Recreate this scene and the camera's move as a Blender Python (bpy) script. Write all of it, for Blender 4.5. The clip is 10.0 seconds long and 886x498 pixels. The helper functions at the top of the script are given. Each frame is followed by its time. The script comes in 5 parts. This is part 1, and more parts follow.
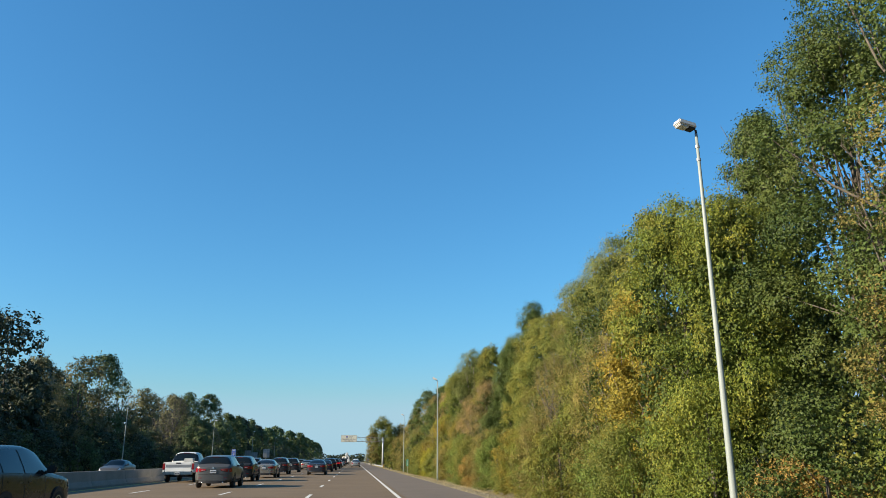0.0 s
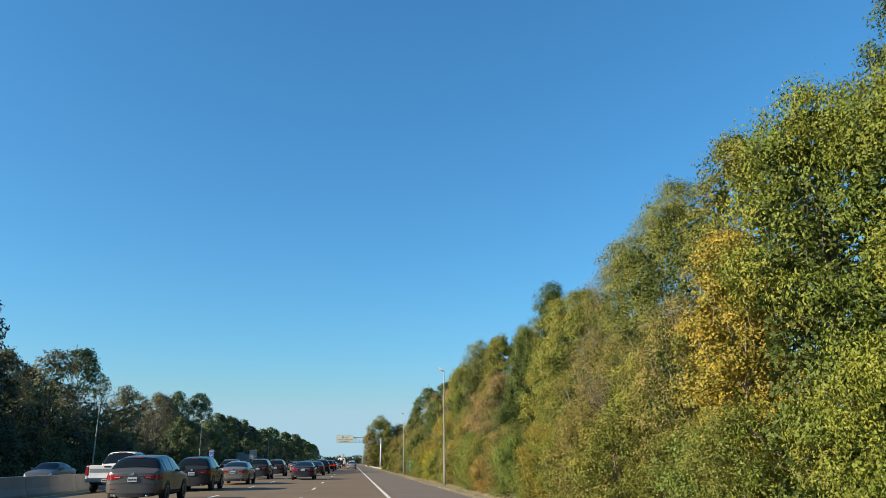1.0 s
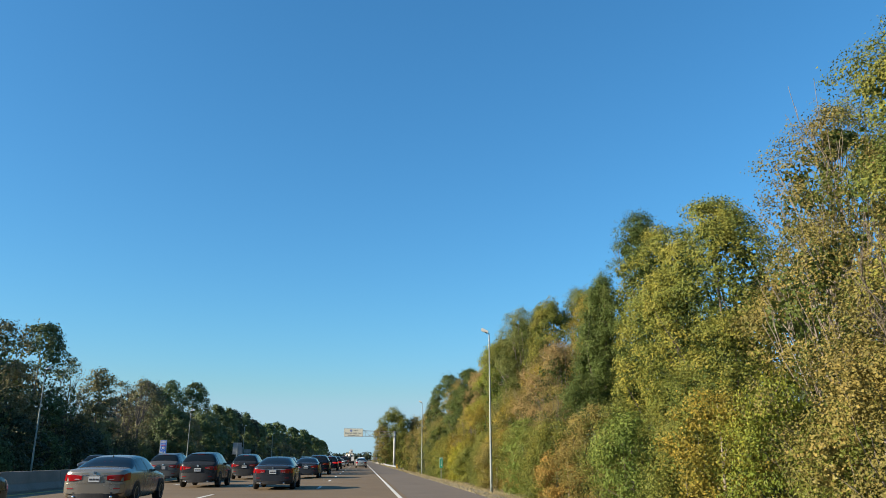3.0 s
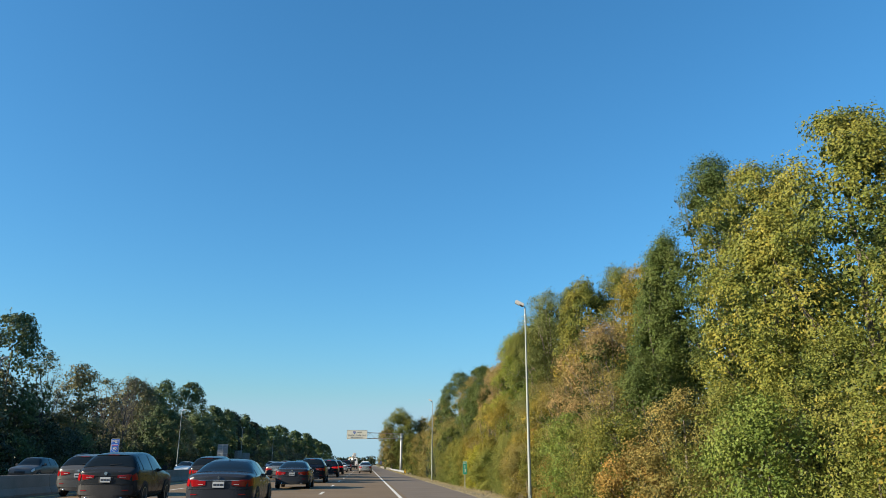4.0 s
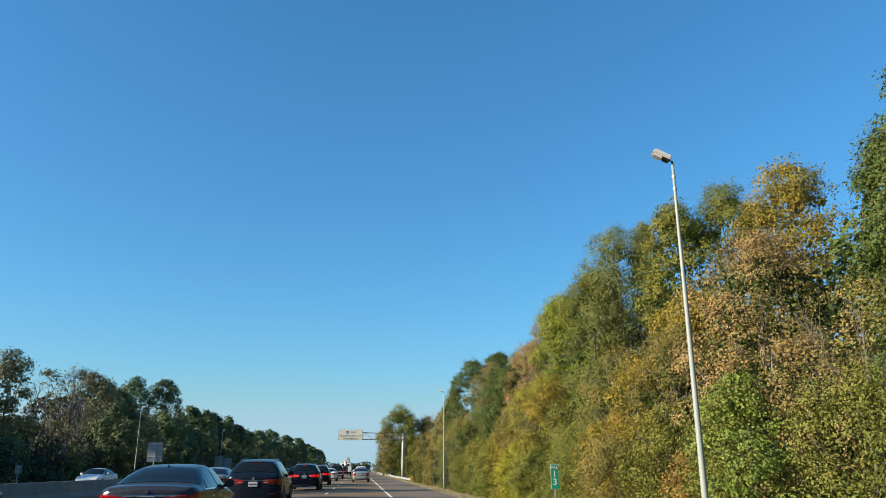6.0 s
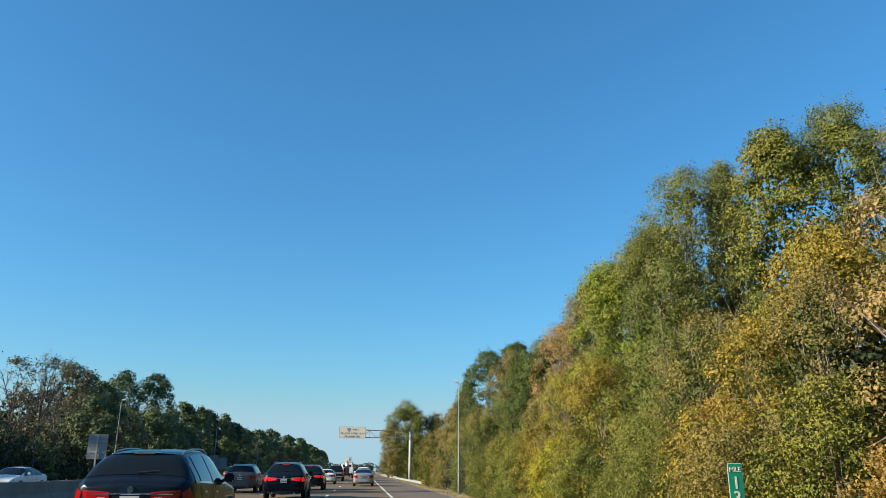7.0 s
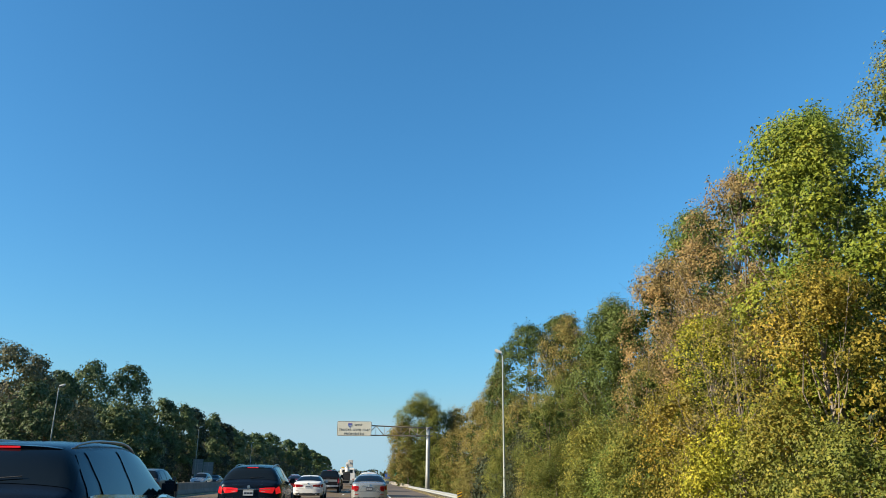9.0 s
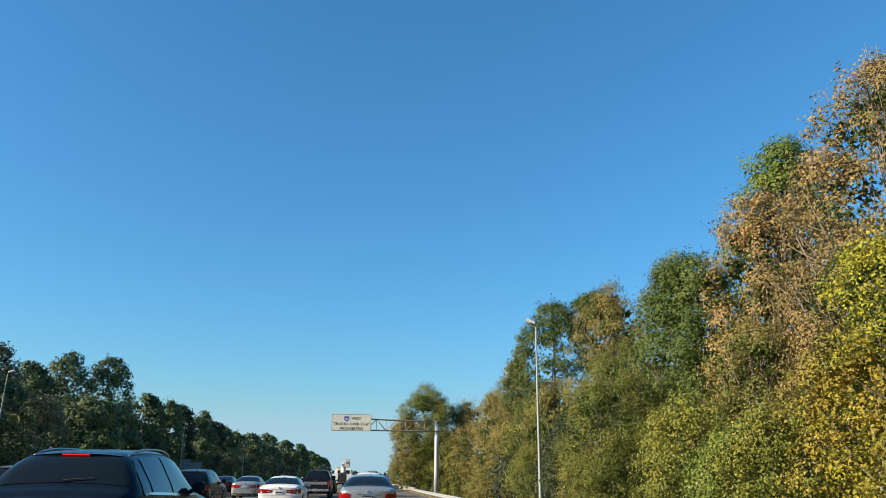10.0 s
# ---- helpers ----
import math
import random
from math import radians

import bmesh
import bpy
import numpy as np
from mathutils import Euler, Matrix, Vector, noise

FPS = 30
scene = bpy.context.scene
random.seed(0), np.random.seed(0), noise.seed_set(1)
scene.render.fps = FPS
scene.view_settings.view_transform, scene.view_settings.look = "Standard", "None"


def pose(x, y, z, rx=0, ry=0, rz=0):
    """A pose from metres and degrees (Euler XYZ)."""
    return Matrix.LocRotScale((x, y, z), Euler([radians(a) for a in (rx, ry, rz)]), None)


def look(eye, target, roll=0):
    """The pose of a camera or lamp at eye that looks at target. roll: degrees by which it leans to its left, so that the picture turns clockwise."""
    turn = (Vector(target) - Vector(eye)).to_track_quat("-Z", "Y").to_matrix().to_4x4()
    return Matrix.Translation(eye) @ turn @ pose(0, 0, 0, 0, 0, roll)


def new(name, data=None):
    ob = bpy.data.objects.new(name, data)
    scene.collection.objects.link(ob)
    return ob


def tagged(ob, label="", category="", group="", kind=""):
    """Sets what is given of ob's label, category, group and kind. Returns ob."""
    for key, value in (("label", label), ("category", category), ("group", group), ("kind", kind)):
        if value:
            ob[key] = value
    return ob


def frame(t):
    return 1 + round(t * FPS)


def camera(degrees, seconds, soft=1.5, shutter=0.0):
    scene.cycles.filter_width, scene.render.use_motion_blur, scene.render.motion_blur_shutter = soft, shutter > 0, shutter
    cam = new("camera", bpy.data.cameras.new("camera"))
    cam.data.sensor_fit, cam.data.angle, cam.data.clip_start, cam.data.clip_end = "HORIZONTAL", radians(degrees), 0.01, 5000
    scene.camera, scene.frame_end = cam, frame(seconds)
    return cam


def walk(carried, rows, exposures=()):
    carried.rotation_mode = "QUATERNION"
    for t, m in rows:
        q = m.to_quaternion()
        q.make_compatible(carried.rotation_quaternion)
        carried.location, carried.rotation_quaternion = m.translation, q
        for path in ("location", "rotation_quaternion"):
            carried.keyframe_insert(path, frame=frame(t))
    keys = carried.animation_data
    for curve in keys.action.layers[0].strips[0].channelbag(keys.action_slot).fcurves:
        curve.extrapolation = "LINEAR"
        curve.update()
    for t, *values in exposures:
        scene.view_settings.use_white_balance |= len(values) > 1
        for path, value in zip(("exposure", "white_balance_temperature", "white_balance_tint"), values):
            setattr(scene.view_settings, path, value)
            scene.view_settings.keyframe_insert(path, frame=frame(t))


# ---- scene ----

# ---------------------------------------------------------------- camera
cam = camera(61.81, 10.0, soft=0.5)
EYE = 1.35
ROWS = [  # seconds, x, y, yaw, pitch, roll
    (0.0, -0.162, 0.0, -6.563, 15.947, -0.107),
    (0.5, -0.064, 6.634, -6.728, 16.033, -0.136),
    (1.0, 0.054, 13.304, -6.819, 16.052, -0.286),
    (1.5, 0.096, 20.127, -6.858, 15.967, -0.347),
    (2.0, 0.110, 27.063, -6.737, 15.882, -0.283),
    (2.5, 0.105, 34.076, -6.363, 15.792, -0.062),
    (4.0, 0.081, 55.232, -5.666, 16.177, 0.224),
    (4.5, 0.031, 62.180, -5.838, 16.282, 0.033),
    (5.0, -0.026, 69.120, -6.070, 16.374, -0.162),
    (5.5, -0.044, 76.112, -6.219, 16.471, -0.276),
    (7.0, 0.022, 97.757, -5.813, 16.674, 0.250),
    (7.5, -0.004, 105.152, -5.628, 16.763, 0.297),
    (8.0, -0.046, 112.596, -5.474, 16.874, 0.448),
    (8.5, -0.075, 120.046, -5.431, 17.014, 0.370),
    (9.0, -0.062, 127.472, -5.431, 17.170, 0.467),
    (9.5, -0.025, 134.882, -5.442, 17.250, 0.483),
    (10.0, 0.012, 142.286, -5.419, 17.299, 0.556),
]
walk(cam, [(t, pose(x, y, EYE, 90 + pitch, 0, yaw) @ pose(0, 0, 0, 0, 0, roll)) for t, x, y, yaw, pitch, roll in ROWS],
     exposures=[(0.0, 1.0), (10.0, 1.0)])

# ---------------------------------------------------------------- light
SUN_ELEV, SUN_AZ = 22.0, -103.0   # degrees; azimuth from the road's direction, negative to the left
sx = math.sin(radians(SUN_AZ)) * math.cos(radians(SUN_ELEV))
sy = math.cos(radians(SUN_AZ)) * math.cos(radians(SUN_ELEV))
sz = math.sin(radians(SUN_ELEV))
world = bpy.data.worlds.new("sky")
scene.world = world
world.use_nodes = True
wn = world.node_tree
wn.nodes.clear()
sky = wn.nodes.new("ShaderNodeTexSky")
sky.sky_type = "NISHITA"
sky.sun_disc = False
sky.sun_elevation = radians(SUN_ELEV)
sky.sun_rotation = radians(SUN_AZ)
sky.air_density, sky.dust_density, sky.ozone_density = 1.0, 0.3, 3.0
bg = wn.nodes.new("ShaderNodeBackground")
bg.inputs["Strength"].default_value = 0.093
wo = wn.nodes.new("ShaderNodeOutputWorld")
# clear, dry autumn air: less red overhead, paler near the horizon
parts = wn.nodes.new("ShaderNodeSeparateColor")
whole = wn.nodes.new("ShaderNodeCombineColor")
red_cut, red_gain, green_gain, blue_gain, blue_lift = (wn.nodes.new("ShaderNodeMath") for _ in range(5))
red_cut.operation, red_gain.operation = "MULTIPLY", "MULTIPLY_ADD"
green_gain.operation = blue_lift.operation = "MULTIPLY"
blue_gain.operation = "MULTIPLY_ADD"
blue_lift.inputs[1].default_value = -1.06
red_cut.inputs[1].default_value = -0.605
red_gain.inputs[1].default_value = 1.457
green_gain.inputs[1].default_value = 1.00
blue_gain.inputs[1].default_value = 1.96
wn.links.new(sky.outputs[0], parts.inputs[0])
wn.links.new(parts.outputs[1], red_cut.inputs[0])
wn.links.new(parts.outputs[0], red_gain.inputs[0])
wn.links.new(red_cut.outputs[0], red_gain.inputs[2])
wn.links.new(parts.outputs[1], green_gain.inputs[0])
wn.links.new(parts.outputs[2], blue_gain.inputs[0])
wn.links.new(parts.outputs[1], blue_lift.inputs[0])
wn.links.new(blue_lift.outputs[0], blue_gain.inputs[2])
# haze near the horizon: the green levels off, red stays under it and blue over it
level, red_top, blue_floor, red_soft, blue_soft = (wn.nodes.new("ShaderNodeMath") for _ in range(5))
level.operation = red_soft.operation = "SMOOTH_MIN"
blue_soft.operation = "SMOOTH_MAX"
red_top.operation = blue_floor.operation = "MULTIPLY"
level.inputs[1].default_value, level.inputs[2].default_value = 4.2, 1.6
red_top.inputs[1].default_value, blue_floor.inputs[1].default_value = 0.59, 1.23
red_soft.inputs[2].default_value, blue_soft.inputs[2].default_value = 0.5, 0.5
wn.links.new(green_gain.outputs[0], level.inputs[0])
for factor, limit, gain in ((red_top, red_soft, red_gain), (blue_floor, blue_soft, blue_gain)):
    wn.links.new(level.outputs[0], factor.inputs[0])
    wn.links.new(gain.outputs[0], limit.inputs[0])
    wn.links.new(factor.outputs[0], limit.inputs[1])
for k, n in enumerate((red_soft, level, blue_soft)):
    wn.links.new(n.outputs[0], whole.inputs[k])
even = wn.nodes.new("ShaderNodeGamma")
even.inputs["Gamma"].default_value = 0.85
wn.links.new(whole.outputs[0], even.inputs["Color"])
wn.links.new(even.outputs[0], bg.inputs["Color"])
wn.links.new(bg.outputs[0], wo.inputs["Surface"])
sun = new("sun", bpy.data.lights.new("sun", "SUN"))
sun.data.energy, sun.data.angle, sun.data.color = 4.8, radians(0.5), (1.0, 0.88, 0.68)
sun.matrix_world = look((sx * 100, sy * 100, sz * 100), (0, 0, 0))


# ---------------------------------------------------------------- materials
def base_mat(name):
    m = bpy.data.materials.new(name)
    m.use_nodes = True
    nt = m.node_tree
    return m, nt, nt.nodes["Principled BSDF"], nt.nodes["Material Output"]


def node(nt, kind, **values):
    n = nt.nodes.new(kind)
    for k, v in values.items():
        n.inputs[k.replace("_", " ")].default_value = v
    return n


def ramp(nt, source, stops):
    r = nt.nodes.new("ShaderNodeValToRGB")
    e = r.color_ramp.elements
    while len(e) < len(stops):
        e.new(0.5)
    for el, (p, c) in zip(e, stops):
        el.position, el.color = p, (*c, 1)
    nt.links.new(source, r.inputs[0])
    return r


def rough_mat(name, dark, light, scale=2.0, fine=60.0, rough=0.85, bump=0.25, metal=0.0, spec=0.4):
    """A weathered surface: broad stains and fine grain between two colours."""
    m, nt, p, out = base_mat(name)
    tc = nt.nodes.new("ShaderNodeTexCoord")
    a = node(nt, "ShaderNodeTexNoise", Scale=scale, Detail=5.0, Roughness=0.6)
    b = node(nt, "ShaderNodeTexNoise", Scale=fine, Detail=3.0)
    for n in (a, b):
        nt.links.new(tc.outputs["Object"], n.inputs["Vector"])
    mix = nt.nodes.new("ShaderNodeMath")
    mix.operation = "MULTIPLY_ADD"
    mix.inputs[1].default_value = 0.5
    half = nt.nodes.new("ShaderNodeMath")
    half.operation = "MULTIPLY"
    half.inputs[1].default_value = 0.5
    nt.links.new(b.outputs["Fac"], half.inputs[0])
    nt.links.new(a.outputs["Fac"], mix.inputs[0])
    nt.links.new(half.outputs[0], mix.inputs[2])
    r = ramp(nt, mix.outputs[0], [(0.32, dark), (0.68, light)])
    nt.links.new(r.outputs[0], p.inputs["Base Color"])
    p.inputs["Roughness"].default_value = rough
    p.inputs["Metallic"].default_value = metal
    p.inputs["Specular IOR Level"].default_value = spec
    bp = node(nt, "ShaderNodeBump", Strength=bump, Distance=0.02)
    nt.links.new(b.outputs["Fac"], bp.inputs["Height"])
    nt.links.new(bp.outputs[0], p.inputs["Normal"])
    return m


def plain_mat(name, color, rough=0.5, metal=0.0, coat=0.0, spec=0.5, emit=0.0):
    m, nt, p, out = base_mat(name)
    p.inputs["Base Color"].default_value = (*color, 1)
    p.inputs["Roughness"].default_value = rough
    p.inputs["Metallic"].default_value = metal
    p.inputs["Coat Weight"].default_value = coat
    p.inputs["Coat Roughness"].default_value = 0.04
    p.inputs["Specular IOR Level"].default_value = spec
    if emit:
        p.inputs["Emission Color"].default_value = (*color, 1)
        p.inputs["Emission Strength"].default_value = emit
    return m


def paint_mat(name, color, metal=0.35, rough=0.2):
    """Car paint under clear coat, with a thin film of road dust."""
    m, nt, p, out = base_mat(name)
    tc = nt.nodes.new("ShaderNodeTexCoord")
    n = node(nt, "ShaderNodeTexNoise", Scale=1.7, Detail=4.0)
    nt.links.new(tc.outputs["Object"], n.inputs["Vector"])
    r = ramp(nt, n.outputs["Fac"], [(0.3, color), (0.75, tuple(c * 0.88 + 0.006 for c in color))])
    nt.links.new(r.outputs[0], p.inputs["Base Color"])
    rr = ramp(nt, n.outputs["Fac"], [(0.3, (rough,) * 3), (0.75, (rough + 0.12,) * 3)])
    nt.links.new(rr.outputs[0], p.inputs["Roughness"])
    p.inputs["Metallic"].default_value = metal
    p.inputs["Coat Weight"].default_value = 0.15
    p.inputs["Coat IOR"].default_value = 1.35
    p.inputs["Specular IOR Level"].default_value = 0.12
    p.inputs["Coat Roughness"].default_value = 0.06
    return m


def leaf_mat(name, a, b, c, trans=0.28, leaflet=14.0):
    """Sprays of leaves: three hues drifting over the crown, each leaflet with its own hue, tone and tilt, and light passing through."""
    m, nt, p, out = base_mat(name)
    geo = nt.nodes.new("ShaderNodeNewGeometry")
    tc = nt.nodes.new("ShaderNodeTexCoord")
    info = nt.nodes.new("ShaderNodeObjectInfo")
    n = node(nt, "ShaderNodeTexNoise", Scale=0.35, Detail=3.0, Roughness=0.6)
    cell = node(nt, "ShaderNodeTexVoronoi", Scale=leaflet, Randomness=1.0)
    for q in (n, cell):
        nt.links.new(tc.outputs["Object"], q.inputs["Vector"])

    def math_node(op, a0, a1, a2=None):
        k = nt.nodes.new("ShaderNodeMath")
        k.operation = op
        for socket, value in zip(k.inputs, (a0, a1, a2)):
            if value is None:
                continue
            if isinstance(value, float):
                socket.default_value = value
            else:
                nt.links.new(value, socket)
        return k.outputs[0]

    tone = nt.nodes.new("ShaderNodeSeparateColor")
    nt.links.new(cell.outputs["Color"], tone.inputs[0])
    drift = math_node("MULTIPLY_ADD", n.outputs["Fac"], 1.5, -0.5)
    each = math_node("MULTIPLY_ADD", geo.outputs["Random Per Island"], 0.28, drift)
    r = ramp(nt, math_node("MULTIPLY_ADD", tone.outputs[0], 0.3, each), [(0.12, a), (0.48, b), (0.95, c)])
    hs = nt.nodes.new("ShaderNodeHueSaturation")
    crown_tone = math_node("MULTIPLY_ADD", info.outputs["Random"], 0.42, 1.36)
    leaflet_tone = math_node("MULTIPLY_ADD", tone.outputs[1], 0.7, 0.66)
    nt.links.new(math_node("MULTIPLY", crown_tone, leaflet_tone), hs.inputs["Value"])
    nt.links.new(r.outputs[0], hs.inputs["Color"])
    nt.links.new(hs.outputs[0], p.inputs["Base Color"])
    # the tilt of each leaflet
    shift = nt.nodes.new("ShaderNodeVectorMath")
    shift.operation = "MULTIPLY_ADD"
    shift.inputs[1].default_value, shift.inputs[2].default_value = (0.9, 0.9, 0.9), (-0.45, -0.45, -0.45)
    nt.links.new(cell.outputs["Color"], shift.inputs[0])
    tilt = nt.nodes.new("ShaderNodeVectorMath")
    nt.links.new(geo.outputs["Normal"], tilt.inputs[0])
    nt.links.new(shift.outputs[0], tilt.inputs[1])
    turned = nt.nodes.new("ShaderNodeVectorMath")
    turned.operation = "NORMALIZE"
    nt.links.new(tilt.outputs[0], turned.inputs[0])
    nt.links.new(turned.outputs[0], p.inputs["Normal"])
    p.inputs["Roughness"].default_value = 0.5
    p.inputs["Specular IOR Level"].default_value = 0.2
    tr = nt.nodes.new("ShaderNodeBsdfTranslucent")
    nt.links.new(hs.outputs[0], tr.inputs["Color"])
    nt.links.new(turned.outputs[0], tr.inputs["Normal"])
    mix = nt.nodes.new("ShaderNodeMixShader")
    mix.inputs[0].default_value = trans
    nt.links.new(p.outputs[0], mix.inputs[1])
    nt.links.new(tr.outputs[0], mix.inputs[2])
    nt.links.new(mix.outputs[0], out.inputs["Surface"])
    return m


LEAF = {
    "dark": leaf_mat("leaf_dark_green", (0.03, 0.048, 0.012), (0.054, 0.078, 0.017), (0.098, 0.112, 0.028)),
    "green": leaf_mat("leaf_green", (0.05, 0.08, 0.016), (0.09, 0.124, 0.022), (0.165, 0.18, 0.036)),
    "yg": leaf_mat("leaf_yellow_green", (0.048, 0.074, 0.012), (0.092, 0.118, 0.017), (0.20, 0.186, 0.026)),
    "turning": leaf_mat("leaf_turning_green", (0.052, 0.072, 0.014), (0.108, 0.119, 0.021), (0.215, 0.179, 0.03)),
    "olive": leaf_mat("leaf_olive", (0.058, 0.076, 0.015), (0.104, 0.117, 0.022), (0.182, 0.164, 0.034)),
    "brown": leaf_mat("leaf_olive_brown", (0.078, 0.077, 0.021), (0.136, 0.118, 0.032), (0.225, 0.162, 0.045)),
}
LEAF.update({
    "rust": leaf_mat("leaf_rust", (0.096, 0.084, 0.028), (0.170, 0.126, 0.046), (0.255, 0.163, 0.064)),
    "gold": leaf_mat("leaf_gold", (0.072, 0.080, 0.013), (0.155, 0.130, 0.020), (0.285, 0.195, 0.028)),
    "orange": leaf_mat("leaf_orange", (0.11, 0.092, 0.026), (0.20, 0.135, 0.034), (0.32, 0.17, 0.04)),
    "maple": leaf_mat("leaf_maple", (0.066, 0.10, 0.013), (0.125, 0.158, 0.018), (0.25, 0.235, 0.027)),
    "lemon": leaf_mat("leaf_clear_yellow", (0.088, 0.115, 0.012), (0.182, 0.182, 0.017), (0.32, 0.262, 0.024)),
    "grey": leaf_mat("leaf_grey_green", (0.068, 0.088, 0.027), (0.112, 0.128, 0.037), (0.175, 0.174, 0.05)),
    # deep and umber: green and brown darkened for the far wood's unlit side
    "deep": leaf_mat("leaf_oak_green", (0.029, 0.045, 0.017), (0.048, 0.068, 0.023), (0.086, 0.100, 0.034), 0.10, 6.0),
    "umber": leaf_mat("leaf_faded_brown", (0.055, 0.056, 0.025), (0.092, 0.085, 0.036), (0.145, 0.122, 0.050), 0.12, 6.0),
    # green darkened to near-black: shade is put into the leaf colour
    "shade": leaf_mat("leaf_shaded_green", (0.013, 0.019, 0.010), (0.021, 0.029, 0.013), (0.040, 0.046, 0.020), 0.04, 3.5),
    "pine": leaf_mat("leaf_pine", (0.026, 0.042, 0.016), (0.044, 0.066, 0.022), (0.075, 0.095, 0.03), 0.05, 2.5),
})
BARK = rough_mat("bark", (0.07, 0.055, 0.04), (0.20, 0.17, 0.135), 3.0, 25.0, 0.95, 0.6)
BARK_GREY = rough_mat("bark_grey", (0.045, 0.042, 0.038), (0.11, 0.10, 0.09), 3.0, 25.0, 0.95, 0.5)
BARK_PALE = rough_mat("bark_pale", (0.17, 0.14, 0.11), (0.36, 0.31, 0.25), 3.0, 25.0, 0.95, 0.5)
ROAD = rough_mat("worn_pavement", (0.12, 0.08, 0.04), (0.185, 0.127, 0.068), 0.35, 45.0, 0.85, 0.2)
SHOULDER = rough_mat("shoulder_asphalt", (0.11, 0.085, 0.062), (0.175, 0.137, 0.10), 0.5, 45.0, 0.9, 0.25)
LINE = rough_mat("road_paint_white", (0.45, 0.43, 0.38), (0.75, 0.73, 0.66), 1.5, 30.0, 0.7, 0.1)
LINE_Y = rough_mat("road_paint_yellow", (0.42, 0.29, 0.04), (0.62, 0.43, 0.06), 1.5, 30.0, 0.7, 0.1)
GRASS = rough_mat("dry_grass_ground", (0.16, 0.13, 0.075), (0.36, 0.29, 0.175), 0.6, 18.0, 0.95, 0.6)
BLADE = leaf_mat("dry_grass_blades", (0.12, 0.10, 0.045), (0.22, 0.18, 0.095), (0.30, 0.245, 0.14), 0.2)
CONCRETE = rough_mat("barrier_concrete", (0.17, 0.155, 0.13), (0.30, 0.275, 0.235), 0.8, 30.0, 0.9, 0.3)
GALV = rough_mat("galvanised_steel", (0.30, 0.31, 0.30), (0.44, 0.45, 0.43), 2.0, 40.0, 0.5, 0.08, 0.25)
ALU = rough_mat("sign_back_aluminium", (0.20, 0.21, 0.215), (0.30, 0.31, 0.315), 1.2, 30.0, 0.5, 0.05, 0.5)
POLE_PAINT = rough_mat("pole_painted_grey_green", (0.23, 0.26, 0.235), (0.32, 0.35, 0.32), 1.5, 25.0, 0.5, 0.05)
LAMP_WHITE = rough_mat("lamp_housing", (0.46, 0.45, 0.42), (0.62, 0.60, 0.56), 4.0, 30.0, 0.5, 0.05)
LAMP_GLASS = plain_mat("lamp_lens", (0.55, 0.55, 0.52), 0.15)
TRUSS = rough_mat("truss_weathered_steel", (0.17, 0.14, 0.10), (0.33, 0.28, 0.21), 3.0, 30.0, 0.6, 0.1, 0.4)
SIGN_WHITE = rough_mat("sign_sheet_white", (0.64, 0.61, 0.48), (0.76, 0.73, 0.59), 0.8, 20.0, 0.45, 0.02)
SIGN_BLACK = plain_mat("sign_black", (0.02, 0.022, 0.025), 0.5)
SIGN_GREEN = rough_mat("sign_sheet_green", (0.005, 0.22, 0.13), (0.01, 0.30, 0.18), 2.0, 20.0, 0.4, 0.02)
SIGN_BLUE = rough_mat("sign_sheet_blue", (0.02, 0.10, 0.42), (0.03, 0.14, 0.52), 2.0, 20.0, 0.4, 0.02)
SIGN_RED = plain_mat("sign_red", (0.45, 0.03, 0.03), 0.45)
SIGN_YELLOW = plain_mat("sign_yellow", (0.75, 0.45, 0.02), 0.45)
GLASS = plain_mat("car_glass_tinted", (0.008, 0.011, 0.012), 0.06, 0.0, 0.0, 0.35)
TYRE = rough_mat("tyre_rubber", (0.012, 0.012, 0.012), (0.035, 0.033, 0.03), 6.0, 40.0, 0.9, 0.2)
RIM = plain_mat("alloy_rim", (0.42, 0.43, 0.45), 0.3, 0.9)
TRIM = rough_mat("black_plastic_trim", (0.012, 0.012, 0.013), (0.03, 0.03, 0.032), 4.0, 50.0, 0.6, 0.1)
CHROME = plain_mat("chrome", (0.72, 0.73, 0.75), 0.12, 1.0)
RED_LENS = plain_mat("tail_lamp_red", (0.26, 0.006, 0.008), 0.12, 0.0, 0.5)
RED_ON = plain_mat("tail_lamp_lit", (0.50, 0.008, 0.012), 0.25, 0.0, 0.2, 0.4, 0.55)
CLEAR_LENS = plain_mat("clear_lens", (0.62, 0.62, 0.63), 0.1, 0.2, 0.5)
PLATE = plain_mat("plate_white", (0.46, 0.48, 0.49), 0.4)
PLATE_DARK = plain_mat("plate_dark", (0.03, 0.035, 0.05), 0.4)
PAINT = {
    "silver": paint_mat("paint_silver", (0.42, 0.425, 0.405), 0.6),
    "white": paint_mat("paint_white", (0.78, 0.765, 0.72), 0.0, 0.35),
    "grey": paint_mat("paint_grey", (0.115, 0.114, 0.11), 0.45, 0.28),
    "champagne": paint_mat("paint_champagne", (0.31, 0.28, 0.235), 0.6),
    "dark": paint_mat("paint_dark_grey", (0.028, 0.031, 0.034), 0.2),
    "navy": paint_mat("paint_dark_blue", (0.006, 0.012, 0.022), 0.2),
    "black": paint_mat("paint_black", (0.012, 0.012, 0.014), 0.2),
    "steel": paint_mat("paint_steel_blue", (0.036, 0.041, 0.051), 0.25),
    "red": paint_mat("paint_dark_red", (0.16, 0.02, 0.02), 0.3),
}


